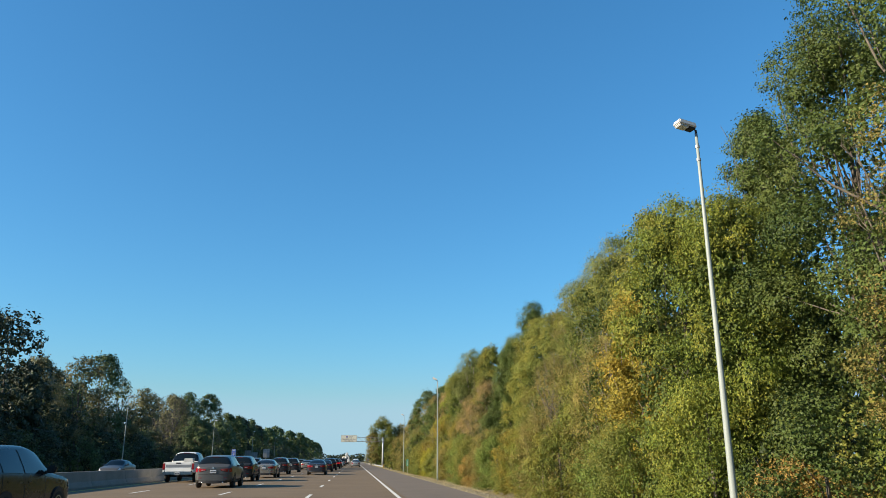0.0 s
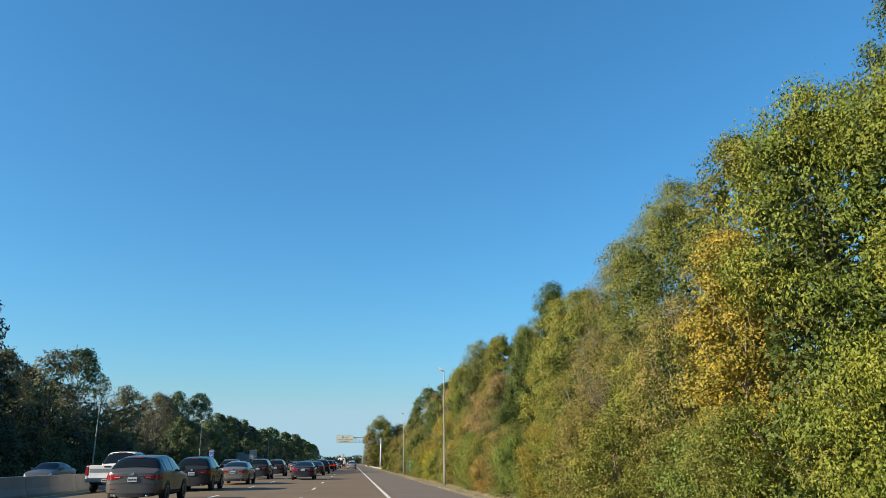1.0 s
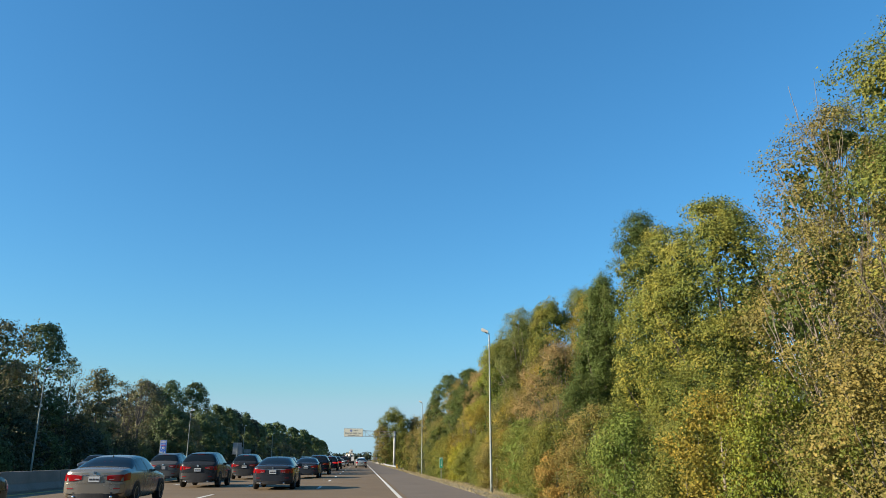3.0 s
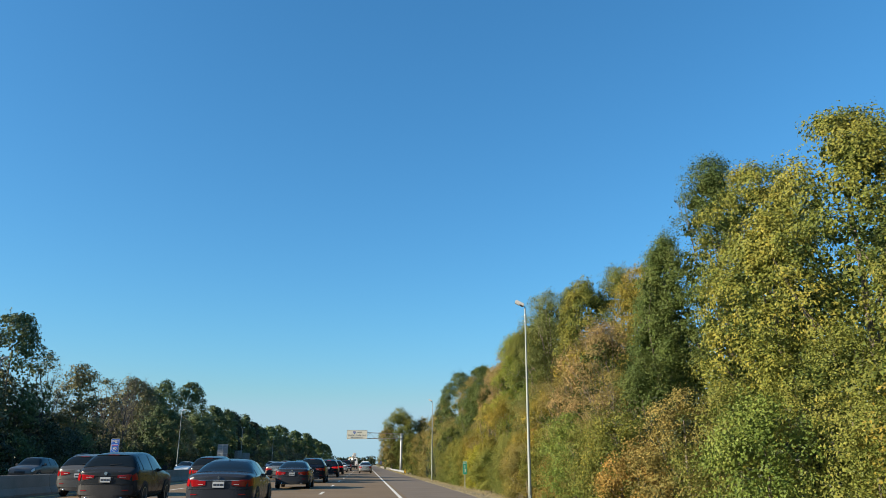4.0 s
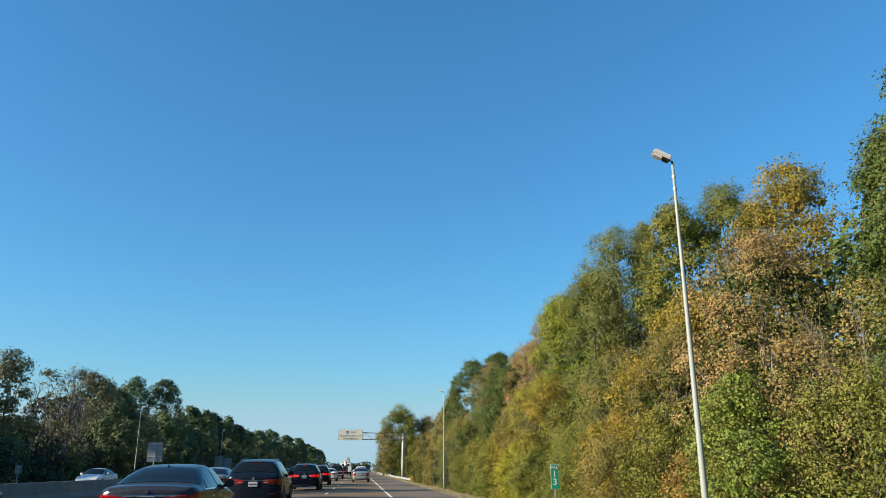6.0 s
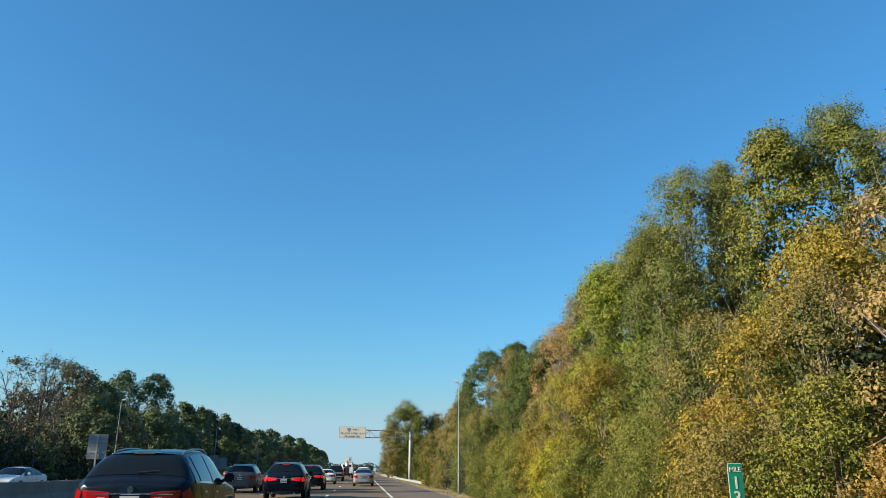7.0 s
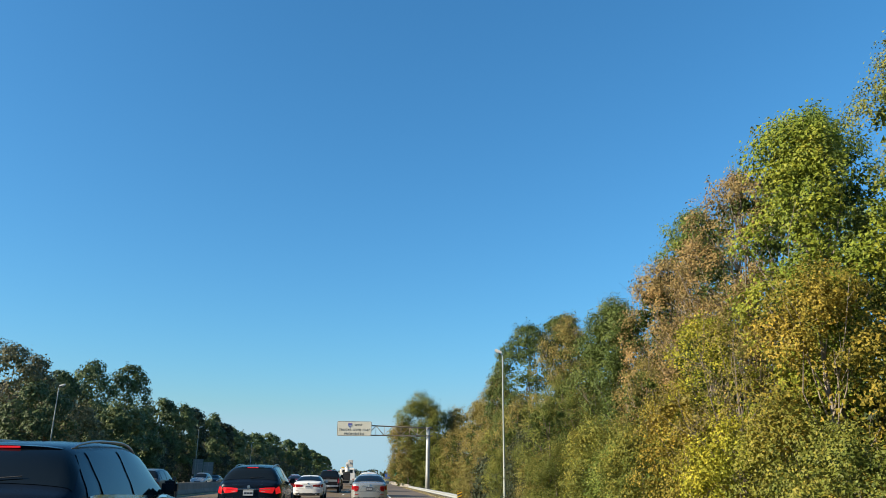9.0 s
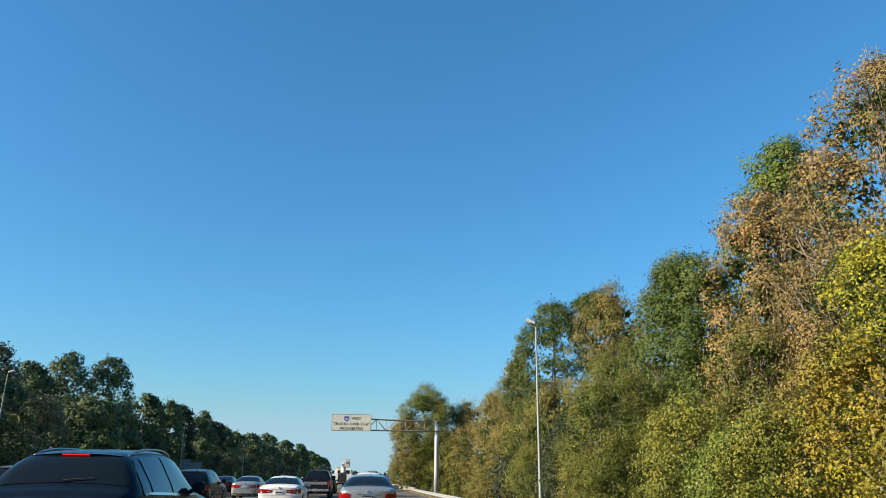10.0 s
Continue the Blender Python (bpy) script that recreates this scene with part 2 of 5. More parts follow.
# ---------------------------------------------------------------- mesh helpers
def mesh_from(name, verts, faces, material, smooth=False):
    me = bpy.data.meshes.new(name)
    me.from_pydata([tuple(v) for v in verts], [], faces)
    me.materials.append(material)
    if smooth:
        me.polygons.foreach_set("use_smooth", [True] * len(me.polygons))
    me.update()
    return me


def part(name, bm, material, parent, label=""):
    """Links a bmesh or a mesh as one object under a thing or a part."""
    if isinstance(bm, bmesh.types.BMesh):
        me = bpy.data.meshes.new(name)
        bm.to_mesh(me)
        bm.free()
        me.materials.append(material)
    else:
        me = bm
    ob = new(name, me)
    ob.parent = parent
    if label:
        tagged(ob, label=label)
    return ob


def thing(name, label, category, m=None, group="", kind=""):
    ob = new(name)
    ob.empty_display_size = 0.2
    tagged(ob, label, category, group, kind)
    if m is not None:
        ob.matrix_world = m
    return ob


def add_box(bm, x0, x1, y0, y1, z0, z1, bevel=0.0):
    r = bmesh.ops.create_cube(bm, size=1.0)
    vs = r["verts"]
    for v in vs:
        v.co = Vector(((x0 + x1) / 2 + v.co.x * (x1 - x0), (y0 + y1) / 2 + v.co.y * (y1 - y0), (z0 + z1) / 2 + v.co.z * (z1 - z0)))
    if bevel > 0:
        es = list({e for v in vs for e in v.link_edges})
        bmesh.ops.bevel(bm, geom=es, offset=bevel, segments=2, affect="EDGES", clamp_overlap=True)
    return bm


def box(x0, x1, y0, y1, z0, z1, bevel=0.0):
    return add_box(bmesh.new(), x0, x1, y0, y1, z0, z1, bevel)


def tube(points, radii, sides=8, caps=True):
    """Vertices and faces of a tapered tube along points."""
    pts = [Vector(p) for p in points]
    vs, fs = [], []
    for i, p in enumerate(pts):
        d = (pts[min(i + 1, len(pts) - 1)] - pts[max(i - 1, 0)]).normalized()
        a = d.orthogonal().normalized() if abs(d.z) < 0.999 else Vector((1, 0, 0))
        b = d.cross(a)
        for k in range(sides):
            w = 2 * math.pi * k / sides
            vs.append(p + (a * math.cos(w) + b * math.sin(w)) * radii[i])
    for i in range(len(pts) - 1):
        for k in range(sides):
            k2 = (k + 1) % sides
            fs.append((i * sides + k, i * sides + k2, (i + 1) * sides + k2, (i + 1) * sides + k))
    if caps:
        fs.append(tuple(range(sides - 1, -1, -1)))
        fs.append(tuple((len(pts) - 1) * sides + k for k in range(sides)))
    return vs, fs


def joined(pieces):
    vs, fs = [], []
    for v, f in pieces:
        o = len(vs)
        vs.extend(v)
        fs.extend(tuple(i + o for i in q) for q in f)
    return vs, fs


def text_mesh(name, words, height, material, depth=0.004, spacing=1.0, width=None):
    """Lettering as a mesh, standing in the x-z plane, facing -y, centred."""
    cu = bpy.data.curves.new(name, "FONT")
    cu.body, cu.size, cu.extrude = words, height / 0.69, depth
    cu.align_x, cu.align_y = "CENTER", "CENTER"
    cu.space_character = spacing
    cu.offset = height * 0.012
    ob = new(name, cu)
    me = bpy.data.meshes.new_from_object(ob.evaluated_get(bpy.context.evaluated_depsgraph_get()))
    bpy.data.objects.remove(ob)
    me.materials.clear()
    me.materials.append(material)
    xs = [v.co.x for v in me.vertices]
    ys = [v.co.y for v in me.vertices]
    k = width / (max(xs) - min(xs)) if width else 1.0
    cx, cy = (max(xs) + min(xs)) / 2, (max(ys) + min(ys)) / 2
    for v in me.vertices:
        v.co = Vector(((v.co.x - cx) * k, -v.co.z, v.co.y - cy))
    return me


def rounded_panel(w, h, r, t, n=5):
    """A sign panel with rounded corners, in the x-z plane, centred, front at y = 0."""
    pts = []
    for cx, cz, a0 in ((w / 2 - r, h / 2 - r, 0), (-w / 2 + r, h / 2 - r, 90), (-w / 2 + r, -h / 2 + r, 180), (w / 2 - r, -h / 2 + r, 270)):
        for i in range(n):
            a = radians(a0 + 90 * i / (n - 1))
            pts.append((cx + r * math.cos(a), cz + r * math.sin(a)))
    k = len(pts)
    vs = [(x, 0, z) for x, z in pts] + [(x, t, z) for x, z in pts]
    fs = [tuple(range(k)), tuple(range(2 * k - 1, k - 1, -1))]
    fs += [(i, i + k, (i + 1) % k + k, (i + 1) % k) for i in range(k)]
    return vs, fs


# ---------------------------------------------------------------- ground and roads
def ground_z(x):
    """Height of the ground across the road."""
    prof = [(-3000, -1.5), (-70, -1.5), (-52, -1.2), (-42, -0.7), (-38.2, -0.16), (-37, -0.16), (4.65, -0.16), (4.85, -0.03), (5.9, -0.12), (8.0, -0.62), (11.4, -1.5), (14.0, -1.95), (20, -2.1), (3000, -2.1)]
    for (x0, z0), (x1, z1) in zip(prof, prof[1:]):
        if x <= x1:
            return z0 + (z1 - z0) * (x - x0) / (x1 - x0)
    return prof[-1][1]


xs = [-3000, -800, -250, -110, -70, -60, -52, -46, -42, -39.5, -38.2, -37, -25, -14, -4, 4.65, 4.85, 5.3, 5.9, 6.5, 7.2, 8, 9, 10.2, 11.4, 12.7, 14, 17, 20, 30, 60, 150, 500, 3000]
ys = [-600, -200, -60] + list(range(-20, 330, 3)) + list(range(335, 900, 25)) + [1000, 1300, 1700, 2300, 3200, 4600]
gv, gf = [], []
for y in ys:
    for x in xs:
        z = ground_z(x)
        if 5.2 < x < 16 and -25 < y < 900:
            z -= 0.45 * min(max((y - 130) / 60, 0), 1) * min(1.0, (x - 5.2) / 1.2)
            z += 0.06 * noise.noise((x * 0.5, y * 0.25, 0.0)) * min(1.0, (x - 5.2) / 1.5)
        gv.append((x, y, z))
for j in range(len(ys) - 1):
    for i in range(len(xs) - 1):
        a = j * len(xs) + i
        gf.append((a, a + 1, a + len(xs) + 1, a + len(xs)))
ground = new("ground", mesh_from("ground", gv, gf, GRASS, True))
tagged(ground, "dry tan grass verge sloping down from the motorway shoulder", "ground", kind="structure")

ROAD_Y0, ROAD_Y1 = -150.0, 2600.0
LINES = (-1.93, -5.68, -9.85)


def slab(name, x0, x1, z1, material, label, category):
    bm = box(x0, x1, ROAD_Y0, ROAD_Y1, -0.3, z1)
    me = bpy.data.meshes.new(name)
    bm.to_mesh(me)
    bm.free()
    me.materials.append(material)
    ob = new(name, me)
    tagged(ob, label, category, kind="structure")
    return ob


road = slab("road", -13.75, 1.8, 0.0, ROAD, "worn brown-grey motorway pavement with painted lane lines", "road")
slab("road_shoulder", 1.8, 4.8, -0.004, SHOULDER, "grey asphalt hard shoulder beside the running lanes", "road")
slab("road_opposite", -37.4, -14.5, -0.01, ROAD, "opposite motorway carriageway beyond the concrete median", "road")
dash_me = mesh_from("lane_dash", [(-0.07, 0, 0.004), (0.07, 0, 0.004), (0.07, 3.05, 0.004), (-0.07, 3.05, 0.004), (-0.07, 0, -0.02), (0.07, 0, -0.02), (0.07, 3.05, -0.02), (-0.07, 3.05, -0.02)],
                    [(0, 1, 2, 3), (0, 4, 5, 1), (1, 5, 6, 2), (2, 6, 7, 3), (3, 7, 4, 0)], LINE)
for lx, off in zip(LINES, (5.4, 8.6, 10.9)):
    for i in range(-2, 34):
        d = part("lane_dash", dash_me, LINE, road)
        d.location = (lx, off + 12.19 * i, 0)
edge_r = part("edge_line", box(1.48, 1.62, ROAD_Y0, ROAD_Y1, -0.02, 0.004), LINE, road, "solid white edge line")
edge_l = part("edge_line", box(-13.1, -12.96, ROAD_Y0, ROAD_Y1, -0.02, 0.004), LINE_Y, road, "solid yellow edge line")
# transverse joints, sealed with dark tar
joint_me = mesh_from("sealed_joint", [(-13.7, 0, 0.003), (1.75, 0, 0.003), (1.75, 0.05, 0.003), (-13.7, 0.05, 0.003)], [(0, 1, 2, 3)], TYRE)
for i in range(26):
    j = part("sealed_joint", joint_me, TYRE, road)
    j.location = (0, 12 + 9.2 * i, 0)

# ---------------------------------------------------------------- barriers
def extrude_profile(profile, length):
    k = len(profile)
    vs = [(x, 0.0, z) for x, z in profile] + [(x, length, z) for x, z in profile]
    fs = [(i, (i + 1) % k, (i + 1) % k + k, i + k) for i in range(k)]
    fs += [tuple(range(k - 1, -1, -1)), tuple(range(k, 2 * k))]
    return vs, fs


barrier = thing("median_barrier", "grey concrete safety barrier along the motorway median", "barrier", kind="structure")
JERSEY = [(-0.30, -0.02), (0.30, -0.02), (0.30, 0.07), (0.17, 0.33), (0.10, 0.81), (0.085, 0.83), (-0.085, 0.83), (-0.10, 0.81), (-0.17, 0.33), (-0.30, 0.07)]
seg_me = mesh_from("barrier_segment", *extrude_profile(JERSEY, 6.07), CONCRETE)
for i in range(-6, 110):
    s = part("barrier_segment", seg_me, CONCRETE, barrier)
    s.location = (-14.1, i * 6.1, 0)

parapet = thing("bridge_parapet", "pale concrete bridge parapet beside the shoulder", "barrier", kind="structure")
PARA = [(-0.2, -0.1), (0.22, -0.1), (0.22, 0.86), (-0.02, 0.86), (-0.07, 0.35), (-0.2, 0.1)]
para_me = mesh_from("parapet_segment", *extrude_profile(PARA, 5.97), CONCRETE)
for i in range(22):
    s = part("parapet_segment", para_me, CONCRETE, parapet)
    s.location = (6.3, 245 + 6.0 * i, -0.58)

# W-beam guardrail that leads to the parapet
rail = thing("guardrail", "galvanised steel crash rail on short posts", "guardrail")
WB = [(0.0, -0.155), (0.02, -0.15), (0.075, -0.11), (0.08, -0.07), (0.03, -0.02), (0.03, 0.02), (0.08, 0.07), (0.075, 0.11), (0.02, 0.15), (0.0, 0.155)]
RAIL_Y0, RAIL_Y1 = 184.0, 245.0
RAIL_Z = -0.55


def rail_x(y):
    u = (y - RAIL_Y0) / (RAIL_Y1 - RAIL_Y0)
    return 6.6 - 0.4 * u * u * (3 - 2 * u)


rv, rf = [], []
ny = 34
for i in range(ny + 1):
    y = RAIL_Y0 + (RAIL_Y1 - RAIL_Y0) * i / ny
    for x, z in WB:
        rv.append((rail_x(y) - x, y, RAIL_Z + 0.55 + z))
    for x, z in reversed(WB):
        rv.append((rail_x(y) - x + 0.012, y, RAIL_Z + 0.55 + z))
k = 2 * len(WB)
for i in range(ny):
    for q in range(k):
        rf.append((i * k + q, i * k + (q + 1) % k, (i + 1) * k + (q + 1) % k, (i + 1) * k + q))
part("rail_beam", mesh_from("rail_beam", rv, rf, GALV, True), GALV, rail)
post_me = bpy.data.meshes.new("rail_post")
bm = bmesh.new()
add_box(bm, 0.02, 0.14, -0.006, 0.006, -0.25, 0.72)
add_box(bm, 0.012, 0.026, -0.05, 0.05, -0.25, 0.72)
add_box(bm, 0.134, 0.148, -0.05, 0.05, -0.25, 0.72)
bm.to_mesh(post_me)
bm.free()
post_me.materials.append(GALV)
for i in range(32):
    y = RAIL_Y0 + 0.6 + i * 1.9
    p = part("rail_post", post_me, GALV, rail)
    p.location = (rail_x(y), y, RAIL_Z)
marker = thing("hazard_marker", "yellow and black striped hazard board at the rail's end", "sign", pose(6.62, 183.5, RAIL_Z - 0.05))
part("board", mesh_from("board", *rounded_panel(0.34, 0.86, 0.03, 0.012, 4), SIGN_YELLOW), SIGN_YELLOW, marker).location = (0, 0, 0.62)
part("bracket", box(-0.025, 0.025, 0.014, 0.06, -0.25, 0.9, 0.005), GALV, marker)
for i in range(4):
    z = 0.26 + 0.21 * i
    st = mesh_from("stripe", [(-0.16, -0.004, z), (0.16, -0.004, z + 0.12), (0.16, -0.004, min(z + 0.22, 1.04)), (-0.16, -0.004, z + 0.10), (-0.16, 0.004, z), (0.16, 0.004, z + 0.12), (0.16, 0.004, min(z + 0.22, 1.04)), (-0.16, 0.004, z + 0.10)],
                   [(0, 1, 2, 3), (4, 7, 6, 5), (0, 4, 5, 1), (1, 5, 6, 2), (2, 6, 7, 3), (3, 7, 4, 0)], SIGN_BLACK)
    part("stripe", st, SIGN_BLACK, marker, "black diagonal stripe" if i == 0 else "")


# ---------------------------------------------------------------- lamp posts
def lamp_post(x, y, z, top, turn, tilt, label):
    post = thing("street_lamp", label, "street lamp", pose(x, y, z), group="motorway lamp posts")
    h = top - z
    n = 8
    vs, fs = tube([(0, 0, h * i / n) for i in range(n + 1)], [0.125 - 0.075 * i / n for i in range(n + 1)], 14)
    part("pole", mesh_from("pole", vs, fs, POLE_PAINT, True), POLE_PAINT, post)
    part("base_flange", mesh_from("base_flange", *tube([(0, 0, -0.2), (0, 0, 0.05), (0, 0, 0.09)], [0.24, 0.24, 0.16], 12), GALV), GALV, post)
    part("hand_hole_cover", box(-0.06, 0.06, -0.135, -0.11, 0.5, 0.8, 0.01), POLE_PAINT, post)
    for q in (0.93, 0.965):
        part("clamp", mesh_from("clamp", *tube([(0, 0, h * q - 0.05), (0, 0, h * q + 0.05)], [0.075, 0.075], 10), GALV), GALV, post)
    head = part("lamp_arm", mesh_from("lamp_arm", *tube([(0, 0, h - 0.02), (0, 0, h + 0.12), (-0.10, 0, h + 0.2)], [0.05, 0.045, 0.045], 8), TRIM), TRIM, post)
    hm = pose(-0.08, 0, h + 0.2, 0, 0, 0) @ pose(0, 0, 0, 0, tilt, 0) @ Matrix.Diagonal((0.84, 0.84, 0.84, 1))
    # housing: a shallow trapezoid box with a lens below
    b = bmesh.new()
    add_box(b, -0.86, 0.0, -0.24, 0.24, -0.06, 0.16, 0.035)
    for v in b.verts:
        if v.co.z > 0.1:
            v.co.x = -0.43 + (v.co.x + 0.43) * 0.93
            v.co.y *= 0.9
    hs = part("housing", b, LAMP_WHITE, post, "white boxy lamp housing")
    hs.matrix_local = hm
    ln = part("lens", box(-0.80, -0.36, -0.19, 0.19, -0.15, -0.055, 0.03), LAMP_GLASS, post, "pale prismatic lens")
    ln.matrix_local = hm
    cv = part("ballast_cover", box(-0.33, -0.03, -0.19, 0.19, -0.13, -0.055, 0.02), TRIM, post, "dark ballast cover")
    cv.matrix_local = hm
    post.rotation_euler = (0, 0, radians(turn))
    return post


for i, (x, y) in enumerate([(11.45, 22.8), (11.45, 108.2), (12.2, 196.3)]):
    lamp_post(x, y, ground_z(x), 12.4, 12 if i == 0 else -8, 8 if i == 0 else 28, "tall grey-green lamp post on the grass verge")
for i in range(5):
    lamp_post(-42.2, 57.6 + 88.0 * i, ground_z(-42.2), 12.6, 180, 20, "tall lamp post beyond the opposite carriageway")


# ---------------------------------------------------------------- signs
def shield(size, t=0.006):
    half = [(0.0, 0.46), (0.12, 0.50), (0.26, 0.43), (0.38, 0.48), (0.47, 0.36), (0.50, 0.12), (0.44, -0.14), (0.28, -0.36), (0.0, -0.52)]
    pts = half + [(-x, z) for x, z in reversed(half[1:-1])]
    k = len(pts)
    vs = [(x * size, 0, z * size) for x, z in pts] + [(x * size, t, z * size) for x, z in pts]
    fs = [tuple(range(k - 1, -1, -1)), tuple(range(k, 2 * k))]
    fs += [(i, (i + 1) % k, (i + 1) % k + k, i + k) for i in range(k)]
    return vs, fs


def route_shield(parent, x, y, z, size, number="240"):
    a = part("shield_border", mesh_from("shield_border", *shield(size), SIGN_WHITE), SIGN_WHITE, parent)
    a.location = (x, y, z)
    b = part("shield", mesh_from("shield", *shield(size * 0.92), SIGN_BLUE), SIGN_BLUE, parent, "blue route shield")
    b.location = (x, y - 0.006, z)
    c = part("shield_crown", box(-size * 0.40, size * 0.40, -0.004, 0.004, size * 0.27, size * 0.34), SIGN_RED, parent, "red crown of the shield")
    c.location = (x, y - 0.010, z)
    d = part("route_number", text_mesh("route_number", number, size * 0.40, SIGN_WHITE, 0.003, 1.0, size * 0.24 * len(number)), SIGN_WHITE, parent)
    d.location = (x, y - 0.012, z - size * 0.06)


GY = 234.8
gantry = thing("sign_gantry", "cantilever steel sign gantry reaching over the lanes", "sign gantry", pose(8.25, GY, 0))
gz = ground_z(8.25)
part("column", mesh_from("column", *tube([(0, 0, gz), (0, 0, 2), (0, 0, 5), (0, 0, 8.1)], [0.30, 0.29, 0.28, 0.27], 18), GALV, True), GALV, gantry, "thick grey steel column")
part("footing", mesh_from("footing", *tube([(0, 0, gz - 0.3), (0, 0, gz + 0.25)], [0.55, 0.55], 16), CONCRETE), CONCRETE, gantry)
part("column_cap", mesh_from("column_cap", *tube([(0, 0, 8.1), (0, 0, 8.16)], [0.30, 0.30], 18), GALV), GALV, gantry)
ARM_L = -12.2


def chord_z(x, upper):
    """The top chord rises a little towards its free end."""
    return 8.03 + 0.27 * min(1.0, -x / 9.0) if upper else 6.95


for up in (True, False):
    for yy in (-0.36, 0.36):
        pts = [(x, yy, chord_z(x, up)) for x in (0.62, -3.0, -6.0, -9.0, ARM_L)]
        part("chord", mesh_from("chord", *tube(pts, [0.07, 0.066, 0.062, 0.06, 0.06], 8), TRUSS, True), TRUSS, gantry)
bays = 10
for i in range(bays):
    x0, x1 = -0.3 + (ARM_L + 0.4) * i / bays, -0.3 + (ARM_L + 0.4) * (i + 1) / bays
    for yy in (-0.36, 0.36):
        a, b = ((x0, yy, chord_z(x0, False)), (x1, yy, chord_z(x1, True))) if i % 2 else ((x0, yy, chord_z(x0, True)), (x1, yy, chord_z(x1, False)))
        part("diagonal", mesh_from("diagonal", *tube([a, b], [0.032, 0.032], 6), TRUSS, True), TRUSS, gantry)
        part("upright", mesh_from("upright", *tube([(x1, yy, chord_z(x1, False)), (x1, yy, chord_z(x1, True))], [0.028, 0.028], 6), TRUSS, True), TRUSS, gantry)
    for up in (True, False):
        part("strut", mesh_from("strut", *tube([(x1, -0.36, chord_z(x1, up)), (x1, 0.36, chord_z(x1, up))], [0.028, 0.028], 6), TRUSS, True), TRUSS, gantry)

osign = thing("overhead_sign", "white regulatory sign with black lettering hung on the gantry", "road sign", pose(-2.13, GY - 0.62, 7.79))
PW, PH = 4.75, 2.0
part("panel", mesh_from("panel", *rounded_panel(PW, PH, 0.16, 0.06, 6), SIGN_WHITE), SIGN_WHITE, osign)
ring = joined([rounded_panel(PW - 0.06, PH - 0.06, 0.13, 0.002, 6)])
part("border", mesh_from("border", *ring, SIGN_BLACK), SIGN_BLACK, osign, "thin black border line").location = (0, -0.004, 0)
part("face", mesh_from("face", *rounded_panel(PW - 0.14, PH - 0.14, 0.10, 0.003, 6), SIGN_WHITE), SIGN_WHITE, osign).location = (0, -0.009, 0)
route_shield(osign, -0.62, -0.018, 0.44, 0.66)
for words, xx, zz, w, h in (("WEST", 0.55, 0.50, 1.12, 0.27), ("TRUCKS OVER 13-6\"", 0.0, -0.16, 4.25, 0.30), ("PROHIBITED", 0.0, -0.70, 2.72, 0.30)):
    t = part("lettering", text_mesh("lettering", words, h, SIGN_BLACK, 0.004, 1.15, w), SIGN_BLACK, osign)
    t.location = (xx, -0.016, zz)
for xx in (-1.5, 0.0, 1.5):
    part("mounting_bar", box(xx - 0.05, xx + 0.05, 0.06, 0.24, -0.95, 0.95, 0.01), GALV, osign)

mile = thing("mile_marker", "green and white mile marker on a slim post in the grass", "road sign", pose(7.5, 112.7, ground_z(7.5)))
part("post", box(-0.025, 0.025, 0.012, 0.05, -0.2, 1.98, 0.006), GALV, mile)
part("panel_edge", mesh_from("panel_edge", *rounded_panel(0.31, 0.93, 0.03, 0.008, 5), SIGN_WHITE), SIGN_WHITE, mile, "white reflective edge").location = (0, 0, 1.555)
part("panel", mesh_from("panel", *rounded_panel(0.29, 0.91, 0.025, 0.004, 5), SIGN_GREEN), SIGN_GREEN, mile).location = (0, -0.0045, 1.555)
for words, z, h, w in (("MILE", 1.90, 0.095, 0.24), ("1", 1.645, 0.235, None), ("3", 1.36, 0.235, None)):
    t = part("lettering", text_mesh("lettering", words, h, SIGN_WHITE, 0.003, 1.0, w), SIGN_WHITE, mile)
    t.location = (0, -0.009, z)

west = thing("route_sign", "tall blue route marker with white letters behind the median barrier", "road sign", pose(-16.9, 109.2, 0.0))
part("post", box(-0.025, 0.025, 0.012, 0.05, -0.02, 2.85, 0.006), GALV, west)
part("panel_edge", mesh_from("panel_edge", *rounded_panel(0.56, 1.54, 0.05, 0.008, 5), SIGN_WHITE), SIGN_WHITE, west, "white reflective edge").location = (0, 0, 2.13)
part("panel", mesh_from("panel", *rounded_panel(0.525, 1.505, 0.04, 0.004, 5), SIGN_BLUE), SIGN_BLUE, west).location = (0, -0.0045, 2.13)
for words, z, h, w in (("WEST", 2.73, 0.18, 0.43), ("MILE", 1.86, 0.16, 0.40)):
    t = part("lettering", text_mesh("lettering", words, h, SIGN_WHITE, 0.003, 1.0, w), SIGN_WHITE, west)
    t.location = (0, -0.010, z)
part("distance_bar", box(-0.12, 0.12, -0.012, -0.008, 1.50, 1.70), SIGN_WHITE, west)
route_shield(west, 0, -0.012, 2.29, 0.49, "40")


def back_sign(x, y, panels, label):
    """Signs that face the other traffic: panels seen from behind, with stiffeners and posts."""
    s = thing("road_sign", label, "road sign", pose(x, y, 0))
    for px, w, z0, z1 in panels:
        part("panel", box(px - w / 2, px + w / 2, -0.02, 0.02, z0, z1, 0.008), ALU, s, "bare aluminium back of a sign")
        for zz in (z0 + (z1 - z0) * 0.28, z0 + (z1 - z0) * 0.72):
            part("stiffener", box(px - w * 0.44, px + w * 0.44, -0.06, -0.022, zz - 0.03, zz + 0.03, 0.006), GALV, s)
        g = ground_z(x)
        part("post", box(px - 0.05, px + 0.05, -0.13, -0.062, g - 0.2, z1 - 0.05, 0.01), GALV, s)
    return s


